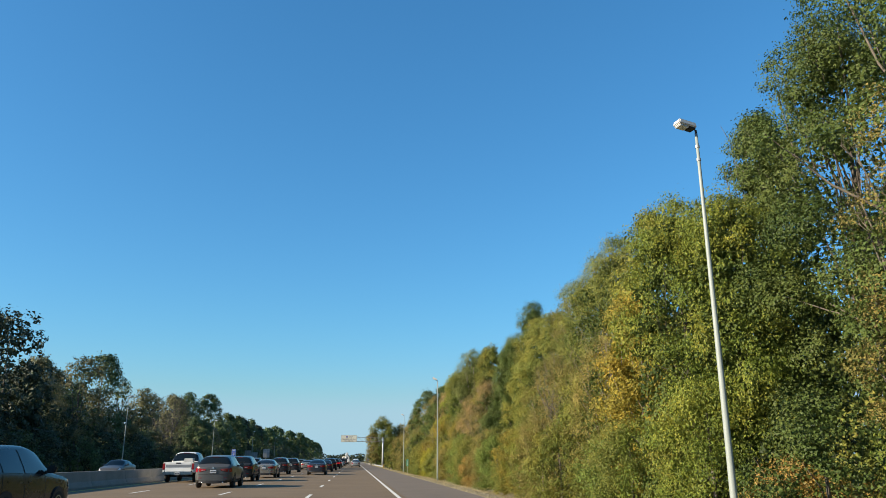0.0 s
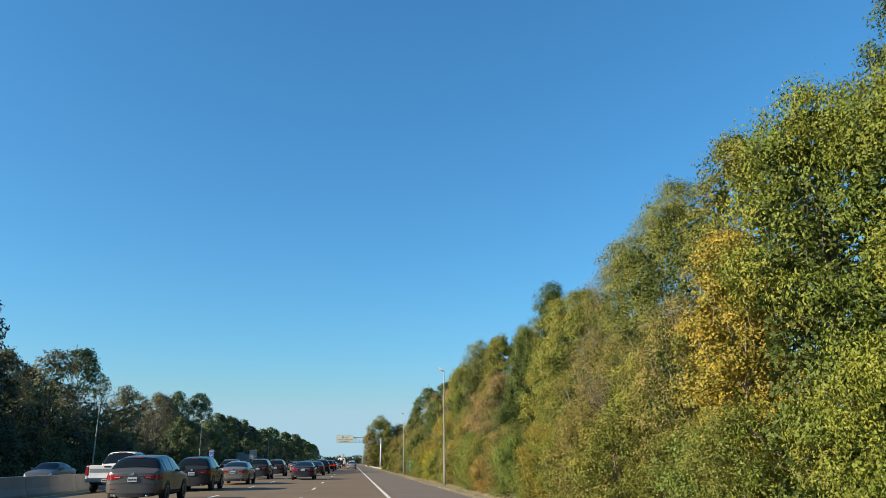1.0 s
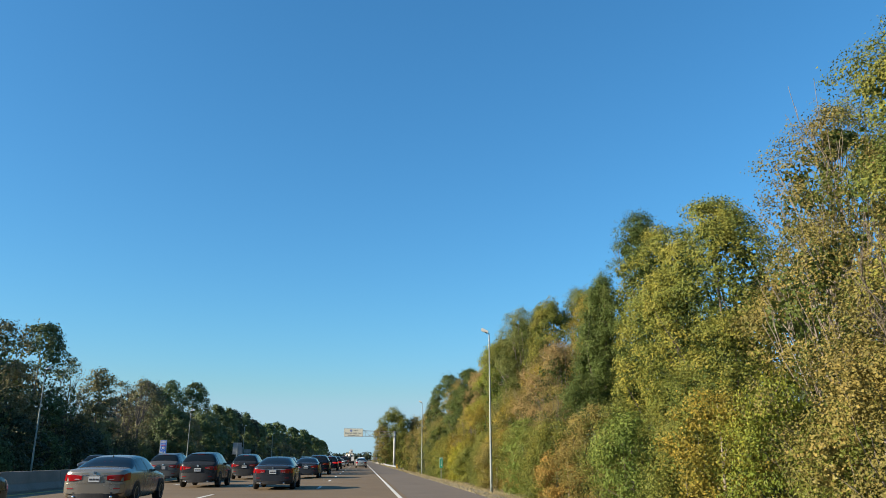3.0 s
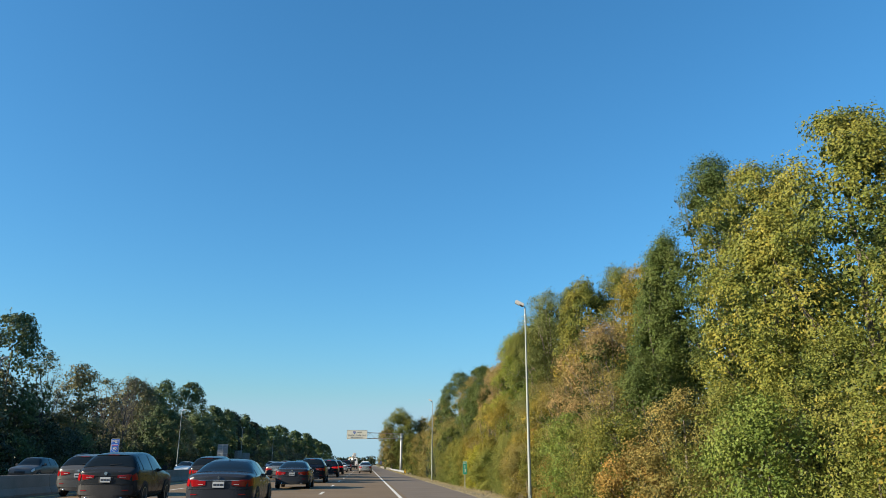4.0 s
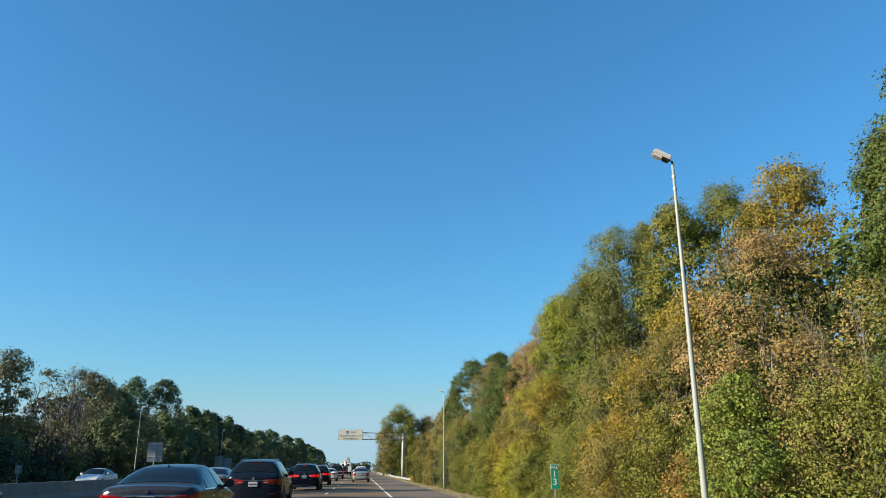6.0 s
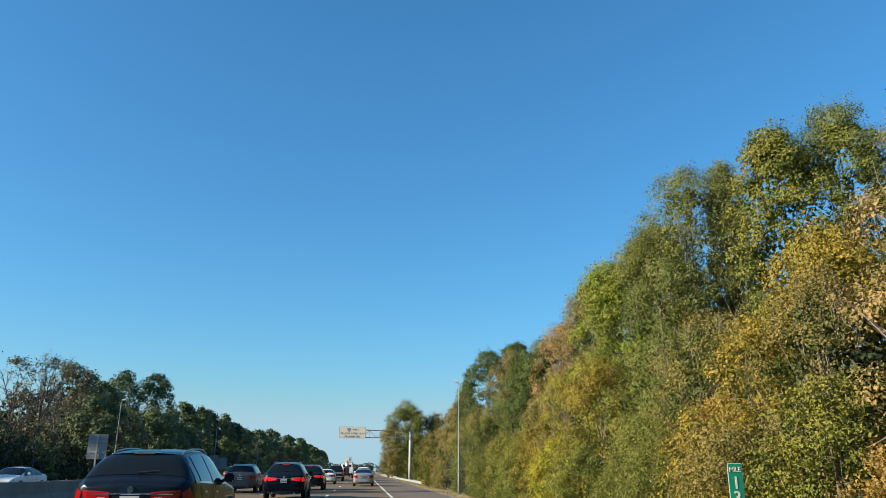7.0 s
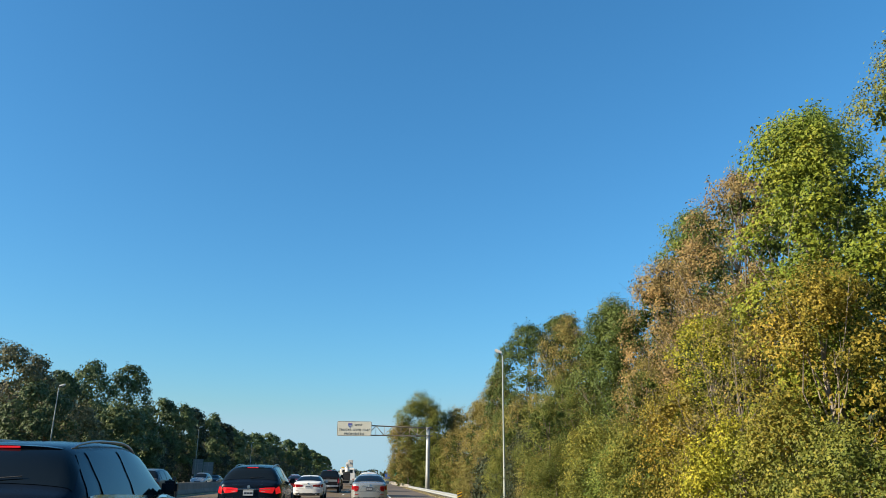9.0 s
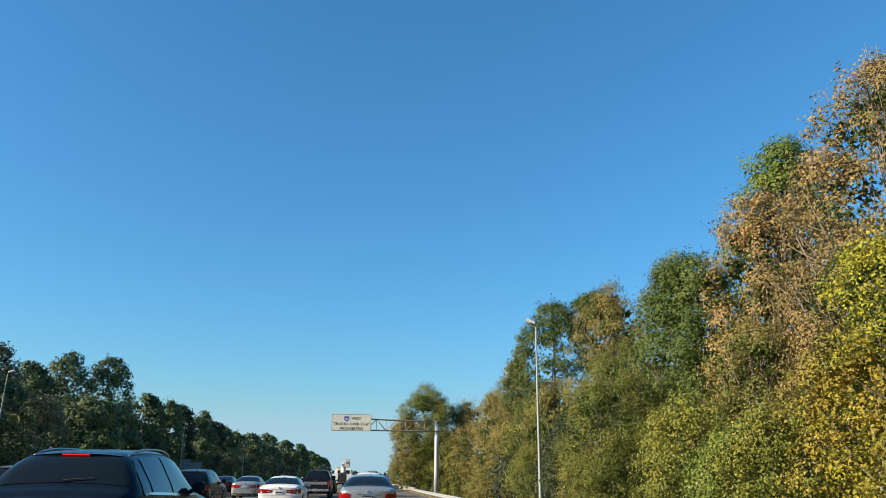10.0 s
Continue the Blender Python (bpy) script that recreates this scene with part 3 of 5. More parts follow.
back_sign(-16.9, 148.6, [(0.0, 1.2, 1.95, 3.5)], "square sign seen from its bare metal back")
back_sign(-46.2, 350.0, [(-1.5, 2.8, 1.7, 5.8), (1.4, 2.7, 1.5, 5.0)], "pair of large signs seen from their bare metal backs")
back_sign(-40.5, 180.0, [(0.0, 0.75, 0.9, 1.9)], "small sign seen from behind on the far verge")
far_sign = thing("guide_sign", "small blue motorway service sign far down the verge", "road sign", pose(5.5, 345, 0))
part("panel", box(-0.75, 0.75, 0, 0.05, 0.9, 2.3, 0.02), SIGN_BLUE, far_sign)
for xx in (-0.7, 0.7):
    part("post", box(xx * 0.7 - 0.05, xx * 0.7 + 0.05, 0.055, 0.12, -0.4, 2.2, 0.01), GALV, far_sign)
green_sign = thing("guide_sign", "narrow green exit sign on two posts by the trees", "road sign", pose(6.7, 318, 0))
part("panel", box(-0.35, 0.35, 0, 0.05, 1.2, 3.4, 0.02), SIGN_GREEN, green_sign)
for xx in (-0.5, 0.5):
    part("post", box(xx * 0.5 - 0.05, xx * 0.5 + 0.05, 0.055, 0.12, -0.9, 3.2, 0.01), GALV, green_sign)

# ---------------------------------------------------------------- trees
def unit(v):
    return v / (np.linalg.norm(v, axis=-1, keepdims=True) + 1e-9)


def leaf_faces(name, rng, pos, out, size, slim, material, droop=0.35, spread=0.6, whole=False):
    """One mesh of small leaves at pos, turned roughly outwards; whole leaves are folded diamonds, the others triangles."""
    n = len(pos)
    nrm = unit(out + rng.normal(size=(n, 3)) * spread + np.array([0, 0, 0.3]))
    t = np.cross(nrm, rng.normal(size=(n, 3)))
    t[:, 2] -= droop
    t = unit(t)
    b = np.cross(nrm, t)
    L = (size * (0.6 + 0.8 * rng.random(n)))[:, None]
    W = L * slim
    k = 4 if whole else 3
    v = np.empty((n, k, 3), np.float32)
    if whole:
        v[:, 0] = pos
        v[:, 1] = pos + t * L * 0.45 + b * W * 0.5 + nrm * W * 0.15
        v[:, 2] = pos + t * L
        v[:, 3] = pos + t * L * 0.45 - b * W * 0.5 + nrm * W * 0.15
    else:
        v[:, 0] = pos + b * W * 0.6
        v[:, 1] = pos + t * L
        v[:, 2] = pos - b * W * 0.6 + t * L * 0.2
    me = bpy.data.meshes.new(name)
    me.vertices.add(n * k)
    me.vertices.foreach_set("co", v.reshape(-1))
    me.loops.add(n * k)
    me.loops.foreach_set("vertex_index", np.arange(n * k, dtype=np.int32))
    me.polygons.add(n)
    me.polygons.foreach_set("loop_start", np.arange(0, n * k, k, dtype=np.int32))
    me.materials.append(material)
    me.update(calc_edges=True)
    return me


def crown_width(h):
    """Share of the full radius at the height share h."""
    h = np.asarray(h)
    return np.where(h < 0.38, 0.85 + 0.15 * h / 0.38, np.sqrt(np.clip(1 - (np.clip(h - 0.38, 0, 1) / 0.62) ** 2.3, 0, 1)))


KIND = {  # material, leaf length, slimness, share of leaves, bark, size of the boughs, limbs, share of upright shoots, droop
    "dark": ("dark", 0.15, 0.72, 1.15, BARK, 0.26, 12, 0.14, 0.3),
    "cedar": ("dark", 0.15, 0.6, 1.2, BARK, 0.22, 14, 0.25, 0.1),
    "green": ("green", 0.17, 0.75, 1.0, BARK, 0.26, 14, 0.20, 0.35),
    "yg": ("yg", 0.19, 0.42, 0.9, BARK, 0.26, 8, 0.2, 0.9),
    "ygb": ("turning", 0.175, 0.72, 1.0, BARK, 0.25, 8, 0.18, 0.4),
    "olive": ("olive", 0.122, 0.72, 1.25, BARK, 0.26, 9, 0.12, 0.3),
    "brown": ("brown", 0.125, 0.8, 1.05, BARK_PALE, 0.24, 40, 0.14, 0.3),
}
KIND.update({
    "rust": ("rust", 0.145, 0.8, 0.9, BARK_PALE, 0.24, 44, 0.14, 0.4),
    "gold": ("gold", 0.155, 0.75, 0.95, BARK_PALE, 0.25, 16, 0.16, 0.35),
    "orange": ("orange", 0.15, 0.75, 0.9, BARK_PALE, 0.25, 16, 0.06, 0.4),
    "grey": ("grey", 0.14, 0.55, 0.95, BARK_PALE, 0.22, 12, 0.10, 0.2),
    "maple": ("maple", 0.18, 0.8, 1.0, BARK_PALE, 0.25, 16, 0.3, 0.5),
    "lemon": ("lemon", 0.17, 0.75, 1.0, BARK_PALE, 0.25, 14, 0.2, 0.5),
    "airy": ("dark", 0.18, 0.8, 1.15, BARK, 0.23, 12, 0.04, 0.2),
    "bare": ("umber", 0.16, 0.5, 0.035, BARK_GREY, 0.3, 0, 0.0, 0.2),
    "twiggy": ("brown", 0.14, 0.7, 0.4, BARK, 0.26, 10, 0.0, 0.3),
    "oak": ("deep", 0.17, 0.8, 1.1, BARK, 0.24, 8, 0.04, 0.3),
    "fading": ("umber", 0.15, 0.75, 0.9, BARK_GREY, 0.24, 24, 0.06, 0.3),
    "shade": ("shade", 0.20, 0.75, 1.0, BARK, 0.26, 6, 0.04, 0.3),
    "pine": ("pine", 0.22, 0.6, 0.95, BARK, 0.22, 8, 0.03, 0.0),
})
LABEL = {
    "dark": "dense dark green broadleaf tree at the edge of the wood", "cedar": "tall dark evergreen with upright feathery tips",
    "green": "green broadleaf tree at the edge of the wood",
    "yg": "yellow-green broadleaf tree with long drooping leaves", "ygb": "tall green tree turning yellow in the wood's edge",
    "olive": "olive green tree with small leaves in early autumn", "brown": "thin olive-brown autumn tree with showing twigs",
    "rust": "rust-brown autumn tree with thinning leaves", "gold": "golden yellow bush or young tree in autumn", "orange": "orange autumn leaves on a low bush",
    "maple": "bright yellow-green maple with upright leafy shoots", "lemon": "small tree with clear yellow autumn leaves",
    "grey": "airy grey-green tree with pale branches", "airy": "dark airy tree with gaps in its crown",
    "oak": "tall dark oak with a lumpy rounded crown", "fading": "faded brown tree with thinning leaves and grey limbs",
    "twiggy": "half-bare young tree with spreading branches",
    "bare": "nearly bare tree with a fan of thin twigs", "shade": "near-black green foliage with shade put into its leaf colour", "pine": "dark green pine on the far side",
}


def limb(a, b, r0, r1, sag, rng, sides=5, n=3):
    """A bent, tapering limb from a to b."""
    a, b = Vector(a), Vector(b)
    k = (b - a).length
    pts = [a.lerp(b, i / n) + Vector((rng.normal() * 0.035 * k, rng.normal() * 0.035 * k, -sag * k * math.sin(math.pi * i / n))) * (0 if i in (0, n) else 1) for i in range(n + 1)]
    return tube(pts, [r0 + (r1 - r0) * (i / n) ** 0.8 for i in range(n + 1)], sides, False)


def twig_fan(rng, H, r, tr, thin):
    """Forking limbs and twigs that fill a bare crown."""
    pieces = []
    for i in range(7):
        th, q = 2 * math.pi * (i + rng.random() * 0.7) / 7, 0.16 + 0.45 * rng.random()
        a = Vector((0, 0, H * q))
        h = min(0.98, q + 0.28 + 0.32 * rng.random())
        e = Vector((math.cos(th) * r * 0.9 * rng.uniform(0.45, 1.0), math.sin(th) * r * 0.9 * rng.uniform(0.45, 1.0), H * h * 0.9))
        pieces.append(limb(a, e, tr * 0.45, thin * 1.5, 0.04, rng))
        for _ in range(6):
            u = 0.3 + 0.7 * rng.random()
            b = a.lerp(e, u)
            d = (e - a).normalized() * 0.8 + Vector(rng.normal(size=3)) * 0.6 + Vector((0, 0, 0.4))
            e2 = b + d.normalized() * r * rng.uniform(0.3, 0.6)
            pieces.append(limb(b, e2, thin * 1.6, thin * 0.9, 0.03, rng, 4))
            for _ in range(5):
                c = b.lerp(e2, 0.25 + 0.75 * rng.random())
                d2 = d.normalized() * 0.7 + Vector(rng.normal(size=3)) * 0.5 + Vector((0, 0, 0.4))
                pieces.append(limb(c, c + d2.normalized() * r * rng.uniform(0.14, 0.34), thin, thin * 0.5, 0.0, rng, 3, 2))
    return pieces


def tree(seed, x, y, top, r, kind, foot=0.06, leaves=15000, scale=1.0, face=None, name="tree", group="woodland trees", zbase=None, dense=1.0, spread=0.85, beside=()):
    """A trunk with limbs, and a crown of boughs, each a rounded mass of leaf tufts. face: direction, in degrees, that the fuller side turns to."""
    rng = np.random.default_rng(seed)
    mat, size, slim, share, bark, bough, limbs, shoots, droop = KIND[kind]
    z0 = ground_z(x) if zbase is None else zbase
    H = top - z0
    ob = thing(name, LABEL[kind], "tree" if name == "tree" else "bush", pose(x, y, z0), group=group)
    lean = rng.normal(size=2) * 0.012 * H
    # boughs: rounded masses that reach the crown's outline
    b0 = min(max(bough * r, 0.55), 1.9) * scale ** 0.2
    share_seen = 1.0 if face is None else 0.62
    nb = int(max(9, share_seen * 1.6 * (2 * math.pi * r * 0.8 * H * (1 - foot)) / (math.pi * b0 ** 2)))
    h = foot + (1 - foot) * (np.arange(nb) + rng.random(nb)) / nb
    dome = rng.random(nb) < 0.14
    h = np.where(dome, 1 - 0.14 * rng.random(nb) ** 2, h)
    wide = rng.random(nb) < 0.12
    th = rng.random(nb) * 2 * math.pi if face is None else np.where(wide, rng.random(nb) * 2 * math.pi, radians(face) + np.clip(rng.normal(size=nb) * spread, -2.4, 2.4))
    br = b0 * (0.65 + 0.6 * rng.random(nb)) * np.clip(1.15 - 0.35 * h, 0.75, 1.0)
    edge = r * crown_width(h)
    rim = np.stack([np.cos(th) * edge, np.sin(th) * edge, h * H], 1)
    heart = np.stack([0 * h, 0 * h, np.clip(h * H, 0.3 * r, H - 0.95 * r)], 1)
    deep = br * np.where(rng.random(nb) < 0.2, 1.5, 0.86 + 0.2 * rng.normal(size=nb))
    gap = np.linalg.norm(heart - rim, axis=1)
    c = rim + (heart - rim) * np.clip(deep / np.maximum(gap, 0.1), 0, 1)[:, None]
    c[:, 2] = np.maximum(c[:, 2], 0.45 * br)
    # no boughs grow where a neighbour's crown already stands
    free = np.ones(nb, bool)
    for ox, oy, otop, orad in beside:
        if (ox, oy) != (x, y) and math.hypot(ox - x, oy - y) < r + orad:
            oh = (c[:, 2] + z0 + 2.0) / (otop + 2.0)
            near = np.hypot(c[:, 0] + x - ox, c[:, 1] + y - oy) < 0.58 * orad * crown_width(np.clip(oh, 0, 1))
            free &= ~(near & (oh < 0.95))
    if free.sum() > 8:
        c, br, heart, nb = c[free], br[free], heart[free], int(free.sum())
    c[:, :2] += lean * (c[:, 2:3] / H)
    flat = np.array([1.0, 1.0, 0.82])
    if kind == "pine":
        flat = np.array([1.15, 1.15, 0.55])
    # tufts on the outer side of each bough
    want = leaves * share
    per = 9
    tufts = np.maximum(3, want / per * br ** 2 / np.sum(br ** 2)).astype(int)
    g = np.repeat(np.arange(nb), tufts)
    d = unit(rng.normal(size=(len(g), 3)))
    away = unit(np.concatenate([c[:, :2], np.full((nb, 1), 0.35 * r)], 1))[g]
    back = np.sum(d * away, 1) < -0.2
    d[back] = unit(d[back] + 1.5 * away[back])
    reach = br[g] * (0.72 + 0.36 * rng.random(len(g)))
    tp = c[g] + d * reach[:, None] * flat
    ts = 0.34 * scale ** 0.5 * (0.75 + 0.5 * rng.random(len(g)))
    up = rng.random(len(g)) < shoots
    tp[up] += (d[up] * 0.35 + np.array([0, 0, 0.65])) * (0.9 * rng.random(up.sum()) * (d[up, 2] > -0.1))[:, None] * min(scale, 1.3)
    tp[:, 2] = np.clip(tp[:, 2], 0.12, H + 0.5)
    i = np.repeat(np.arange(len(g)), per)
    off = rng.normal(size=(len(i), 3)) * np.array([0.62, 0.62, 0.5])
    pos = tp[i] + off * ts[i][:, None]
    pos[:, 2] = np.maximum(pos[:, 2], 0.06)
    part("crown", leaf_faces("crown", rng, pos, d[i] * 1.1 + off * 0.25, size * scale, slim, LEAF[mat], droop, 0.38, kind == "yg" and scale < 1.2), None, ob)
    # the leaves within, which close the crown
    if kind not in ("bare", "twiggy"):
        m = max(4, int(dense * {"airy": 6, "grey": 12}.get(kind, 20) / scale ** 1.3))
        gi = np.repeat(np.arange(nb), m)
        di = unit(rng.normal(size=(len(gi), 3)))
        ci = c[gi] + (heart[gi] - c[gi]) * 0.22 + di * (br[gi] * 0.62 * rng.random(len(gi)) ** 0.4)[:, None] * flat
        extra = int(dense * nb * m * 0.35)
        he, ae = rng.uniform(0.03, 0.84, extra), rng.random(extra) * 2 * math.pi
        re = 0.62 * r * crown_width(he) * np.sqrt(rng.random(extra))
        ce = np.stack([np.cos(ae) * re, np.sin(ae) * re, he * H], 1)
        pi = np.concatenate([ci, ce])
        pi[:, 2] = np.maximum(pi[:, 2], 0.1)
        # paler kinds take a darker green here, which puts shade into the crown's gaps
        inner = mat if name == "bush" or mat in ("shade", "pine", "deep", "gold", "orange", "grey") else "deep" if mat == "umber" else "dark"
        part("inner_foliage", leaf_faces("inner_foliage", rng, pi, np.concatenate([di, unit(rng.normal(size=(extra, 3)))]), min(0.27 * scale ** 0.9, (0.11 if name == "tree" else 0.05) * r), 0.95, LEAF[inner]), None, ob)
    # trunk and limbs
    tr = 0.012 * H + 0.04
    bend = [(lean[0] * q + rng.normal() * 0.05 * q, lean[1] * q + rng.normal() * 0.05 * q, H * 0.9 * q) for q in (0, 0.15, 0.35, 0.55, 0.75, 1.0)]
    bend[0] = (0, 0, -0.3)
    pieces = [tube(bend, [tr, tr * 0.85, tr * 0.68, tr * 0.5, tr * 0.3, tr * 0.08], 8)]
    limbs = int(limbs * min(1.0, leaves / 14000)) if name == "tree" else min(5, limbs // 4)
    for j in rng.permutation(nb)[:limbs]:
        e = Vector(c[j]) + Vector(unit(rng.normal(size=3)) * br[j] * 0.7)
        q = min(max((e.z / H) * (0.4 + 0.35 * rng.random()), 0.06), 0.88)
        a = Vector((lean[0] * q, lean[1] * q, H * 0.9 * q))
        k = tr * (0.36 - 0.2 * q)
        pieces.append(limb(a, e, k, k * 0.28, 0.05, rng))
        for _ in range(3 if limbs > 24 else 1):
            w = a.lerp(e, rng.uniform(0.55, 0.95))
            e2 = e + Vector(rng.normal(size=3)) * br[j] * 0.75 + Vector((0, 0, 0.3))
            pieces.append(limb(w, e2, k * 0.36, k * 0.12, 0.02, rng, 4))
    if kind in ("bare", "grey", "twiggy"):
        pieces += twig_fan(rng, H * (0.88 if kind == "grey" else 1.0), r * (0.8 if kind == "grey" else 1.0), tr, {"bare": 0.03, "grey": 0.022, "twiggy": 0.011}[kind])
    part("trunk", mesh_from("trunk", *joined(pieces), bark, True), bark, ob)
    return ob


def deep_wood(name, label, spots, leaves, size, material, rng):
    """The crowns of a wood's inside, joined: each spot gives x, y, foot, top and radius."""
    c = np.repeat(np.array(spots, float), leaves, axis=0)
    h = rng.uniform(0.02, 1.0, len(c))
    a = rng.random(len(c)) * 2 * math.pi
    reach = c[:, 4] * crown_width(h) * np.sqrt(rng.uniform(0.15, 1.0, len(c)))
    out = np.stack([np.cos(a), np.sin(a), h - 0.4], 1)
    pos = np.stack([c[:, 0] + np.cos(a) * reach, c[:, 1] + np.sin(a) * reach, c[:, 2] + 0.3 + h * (c[:, 3] - c[:, 2])], 1)
    tagged(new(name, leaf_faces(name, rng, pos, unit(out), size, 0.85, material)), label, "woods", kind="stuff")


# the wood's edge on the near side: x, y, height of the top, radius, kind
WOOD_START = [
    (23.4, 23.6, 26.5, 7.4, "dark"), (23.4, 31.1, 22.9, 5.9, "dark"), (22.5, 36.7, 20.7, 3.5, "dark"), (20.3, 24.5, 17, 2.8, "twiggy"), (17.3, 37.8, 15.5, 4.2, "yg"),
    (18.3, 34.0, 14.4, 3.4, "yg"), (18, 46, 12.3, 3.4, "gold"), (21.3, 58.6, 19.4, 5.4, "olive"), (21.6, 64.9, 19.5, 5.2, "olive"), (23.7, 74.1, 19.2, 5.6, "brown"),
    (21.5, 49.9, 19.0, 4.8, "ygb"),
]
WOOD_MIDDLE = [
    (24.0, 88.2, 18.9, 5.6, "ygb"), (25.2, 97.6, 20.0, 5.2, "ygb"), (22, 93, 15, 4.2, "ygb"), (25.8, 105.4, 23.7, 4.5, "cedar"), (21.9, 107.9, 18.0, 2.9, "cedar"),
    (22.9, 111.5, 15.6, 2.6, "cedar"), (21.3, 120, 13.8, 5.5, "rust"), (28.5, 127.5, 21.2, 5.0, "gold"), (29.8, 137.9, 24.0, 4.9, "olive"), (25.4, 138.4, 22.3, 4.2, "ygb"),
    (22.5, 130.5, 12.8, 4.7, "gold"), (23.2, 146.2, 22.6, 5.9, "grey"), (25.4, 145.4, 22.9, 2.5, "grey"), (20.5, 147.2, 18.6, 4.8, "olive"), (22.6, 162.0, 19.8, 4.7, "maple"), (24.6, 154.5, 21.3, 4.9, "olive"),
]
WOOD_END = [
    (28.6, 169.3, 24.3, 4.4, "green"), (24.7, 173.2, 21.6, 5.6, "rust"), (28.0, 188.2, 24.1, 4.9, "green"), (22.8, 181.6, 17.9, 4.4, "rust"), (19.6, 185.1, 15.2, 4.2, "dark"),
    (24.1, 199.3, 19.1, 4.3, "olive"), (21.7, 206, 18.3, 4.6, "brown"), (21.3, 227.9, 21.9, 5.8, "airy"), (26.8, 228.4, 23.4, 5.4, "airy"), (19.5, 238.4, 16.8, 4.1, "brown"),
    (18.8, 252.5, 14.1, 3.7, "brown"), (16.2, 263.5, 13.5, 4.2, "brown"), (9.4, 264.1, 16.0, 5.9, "olive"), (7.0, 262.5, 11.0, 3.8, "brown"), (11.6, 262, 13.5, 4.2, "olive"),
]
# lower trees and tall bushes before them
WOOD_FRONT = [
    (18.6, 53.5, 10.5, 3.6, "brown"), (17.6, 61.5, 9.5, 3.6, "twiggy"), (18.9, 59, 8, 3.4, "ygb"), (18.8, 68.5, 11, 4.0, "brown"), (19.5, 84, 6.6, 3.2, "olive"),
    (19.2, 78, 9, 3.4, "ygb"), (19.4, 105, 8.5, 3.2, "dark"), (19.2, 114, 7, 3.4, "rust"), (17.6, 107.5, 8, 2.8, "twiggy"), (17.2, 161.5, 9, 3.0, "twiggy"),
    (19.4, 127, 10, 3.6, "brown"), (18.4, 131.5, 8.5, 3.2, "gold"), (17.7, 133.8, 5.0, 1.4, "orange"),
]
WOOD_FRONT_ON = [
    (19.8, 139, 10.5, 3.8, "brown"), (19.0, 157, 10.5, 3.8, "gold"), (18.4, 166.8, 10.2, 3.0, "lemon"), (21.2, 172, 12.5, 4.0, "rust"), (19.2, 178.5, 9.5, 3.2, "brown"),
    (15.3, 191.5, 8.4, 3.3, "olive"), (18.5, 197, 11, 3.8, "olive"), (18.2, 214, 11, 4.0, "brown"), (18.0, 222, 10, 4.0, "olive"), (19.0, 232, 10, 4.2, "brown"),
    (17.5, 244, 11, 4.2, "brown"), (15.5, 256, 10, 4.0, "brown"), (13.5, 260, 8, 3.6, "olive"),
]
CROWNS = [(x, y, top, r) for x, y, top, r, kind in WOOD_START + WOOD_MIDDLE + WOOD_END + WOOD_FRONT + WOOD_FRONT_ON if kind not in ("grey", "bare", "twiggy")]
for i, (x, y, top, r, kind) in enumerate(WOOD_START + WOOD_MIDDLE + WOOD_END):
    k = float(np.interp(y, [0, 45, 110, 200, 300], [0.78, 0.82, 0.86, 1.0, 1.4]))
    full = 0.35 + 0.65 * min(1.3, r * (top + 2) / 120)
    tree(100 + i, x, y, top, r, kind, 0.24 if x > 20.4 and top > 15 else 0.06 if x > 12 else 0.12, int((30000 if y < 40 else 23500) * full / k ** 0.9), k, face=242, beside=CROWNS, dense=2.8 if y < 40 else 2.0)

for i, (x, y, top, r, kind) in enumerate(WOOD_FRONT + WOOD_FRONT_ON):
    tree(160 + i, x, y, top, r, kind, 0.03, 13500 if y < 205 else 5500, 0.72 if y < 205 else 1.35, face=235, group="woodland trees", beside=CROWNS)

# undergrowth before the trunks; its shade bushes have leaves darkened for shade
BUSH_KINDS = ("yg yg dark orange yg ygb olive green olive ygb brown olive yg "
              "gold olive green olive brown orange ygb olive green olive orange ygb brown "
              "gold olive olive olive ygb ygb lemon gold ygb green ygb olive olive "
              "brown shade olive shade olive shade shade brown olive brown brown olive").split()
bush_rng = np.random.default_rng(77)
for i, kind in enumerate(BUSH_KINDS):
    y = 15 + 4.55 * i + (max(0, i - 41) ** 2) * 0.45 + bush_rng.normal() * 0.8
    x = 14.6 - max(0, y - 200) * 0.02 + bush_rng.uniform(0.4, 3.0)
    top = (4.4 if not 155 < y < 200 else 5.2) * bush_rng.uniform(0.65, 1.2)
    top = (1.6 if y < 60 else 2.6) if kind == "orange" else top
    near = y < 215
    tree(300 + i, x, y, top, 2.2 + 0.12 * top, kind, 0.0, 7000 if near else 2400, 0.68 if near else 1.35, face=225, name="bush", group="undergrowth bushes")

# the wood behind, which closes the gaps
rng = np.random.default_rng(5)
for i in range(34):
    y = 4 + 9.0 * i
    tree(500 + i, 31 + rng.normal() * 1.0, y, (16.0 if y < 200 else 13.5) + rng.normal() * 1.0, 5.8, ("dark", "dark", "olive")[i % 3], 0.02, 1700, 2.8, face=230, group="trees deeper in the wood")
# understorey: every other bush wears the leaves darkened for shade
for i in range(34):
    y = 8 + 6.6 * i
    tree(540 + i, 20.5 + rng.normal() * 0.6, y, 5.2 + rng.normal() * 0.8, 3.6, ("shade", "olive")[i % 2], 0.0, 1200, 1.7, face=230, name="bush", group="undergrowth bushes")
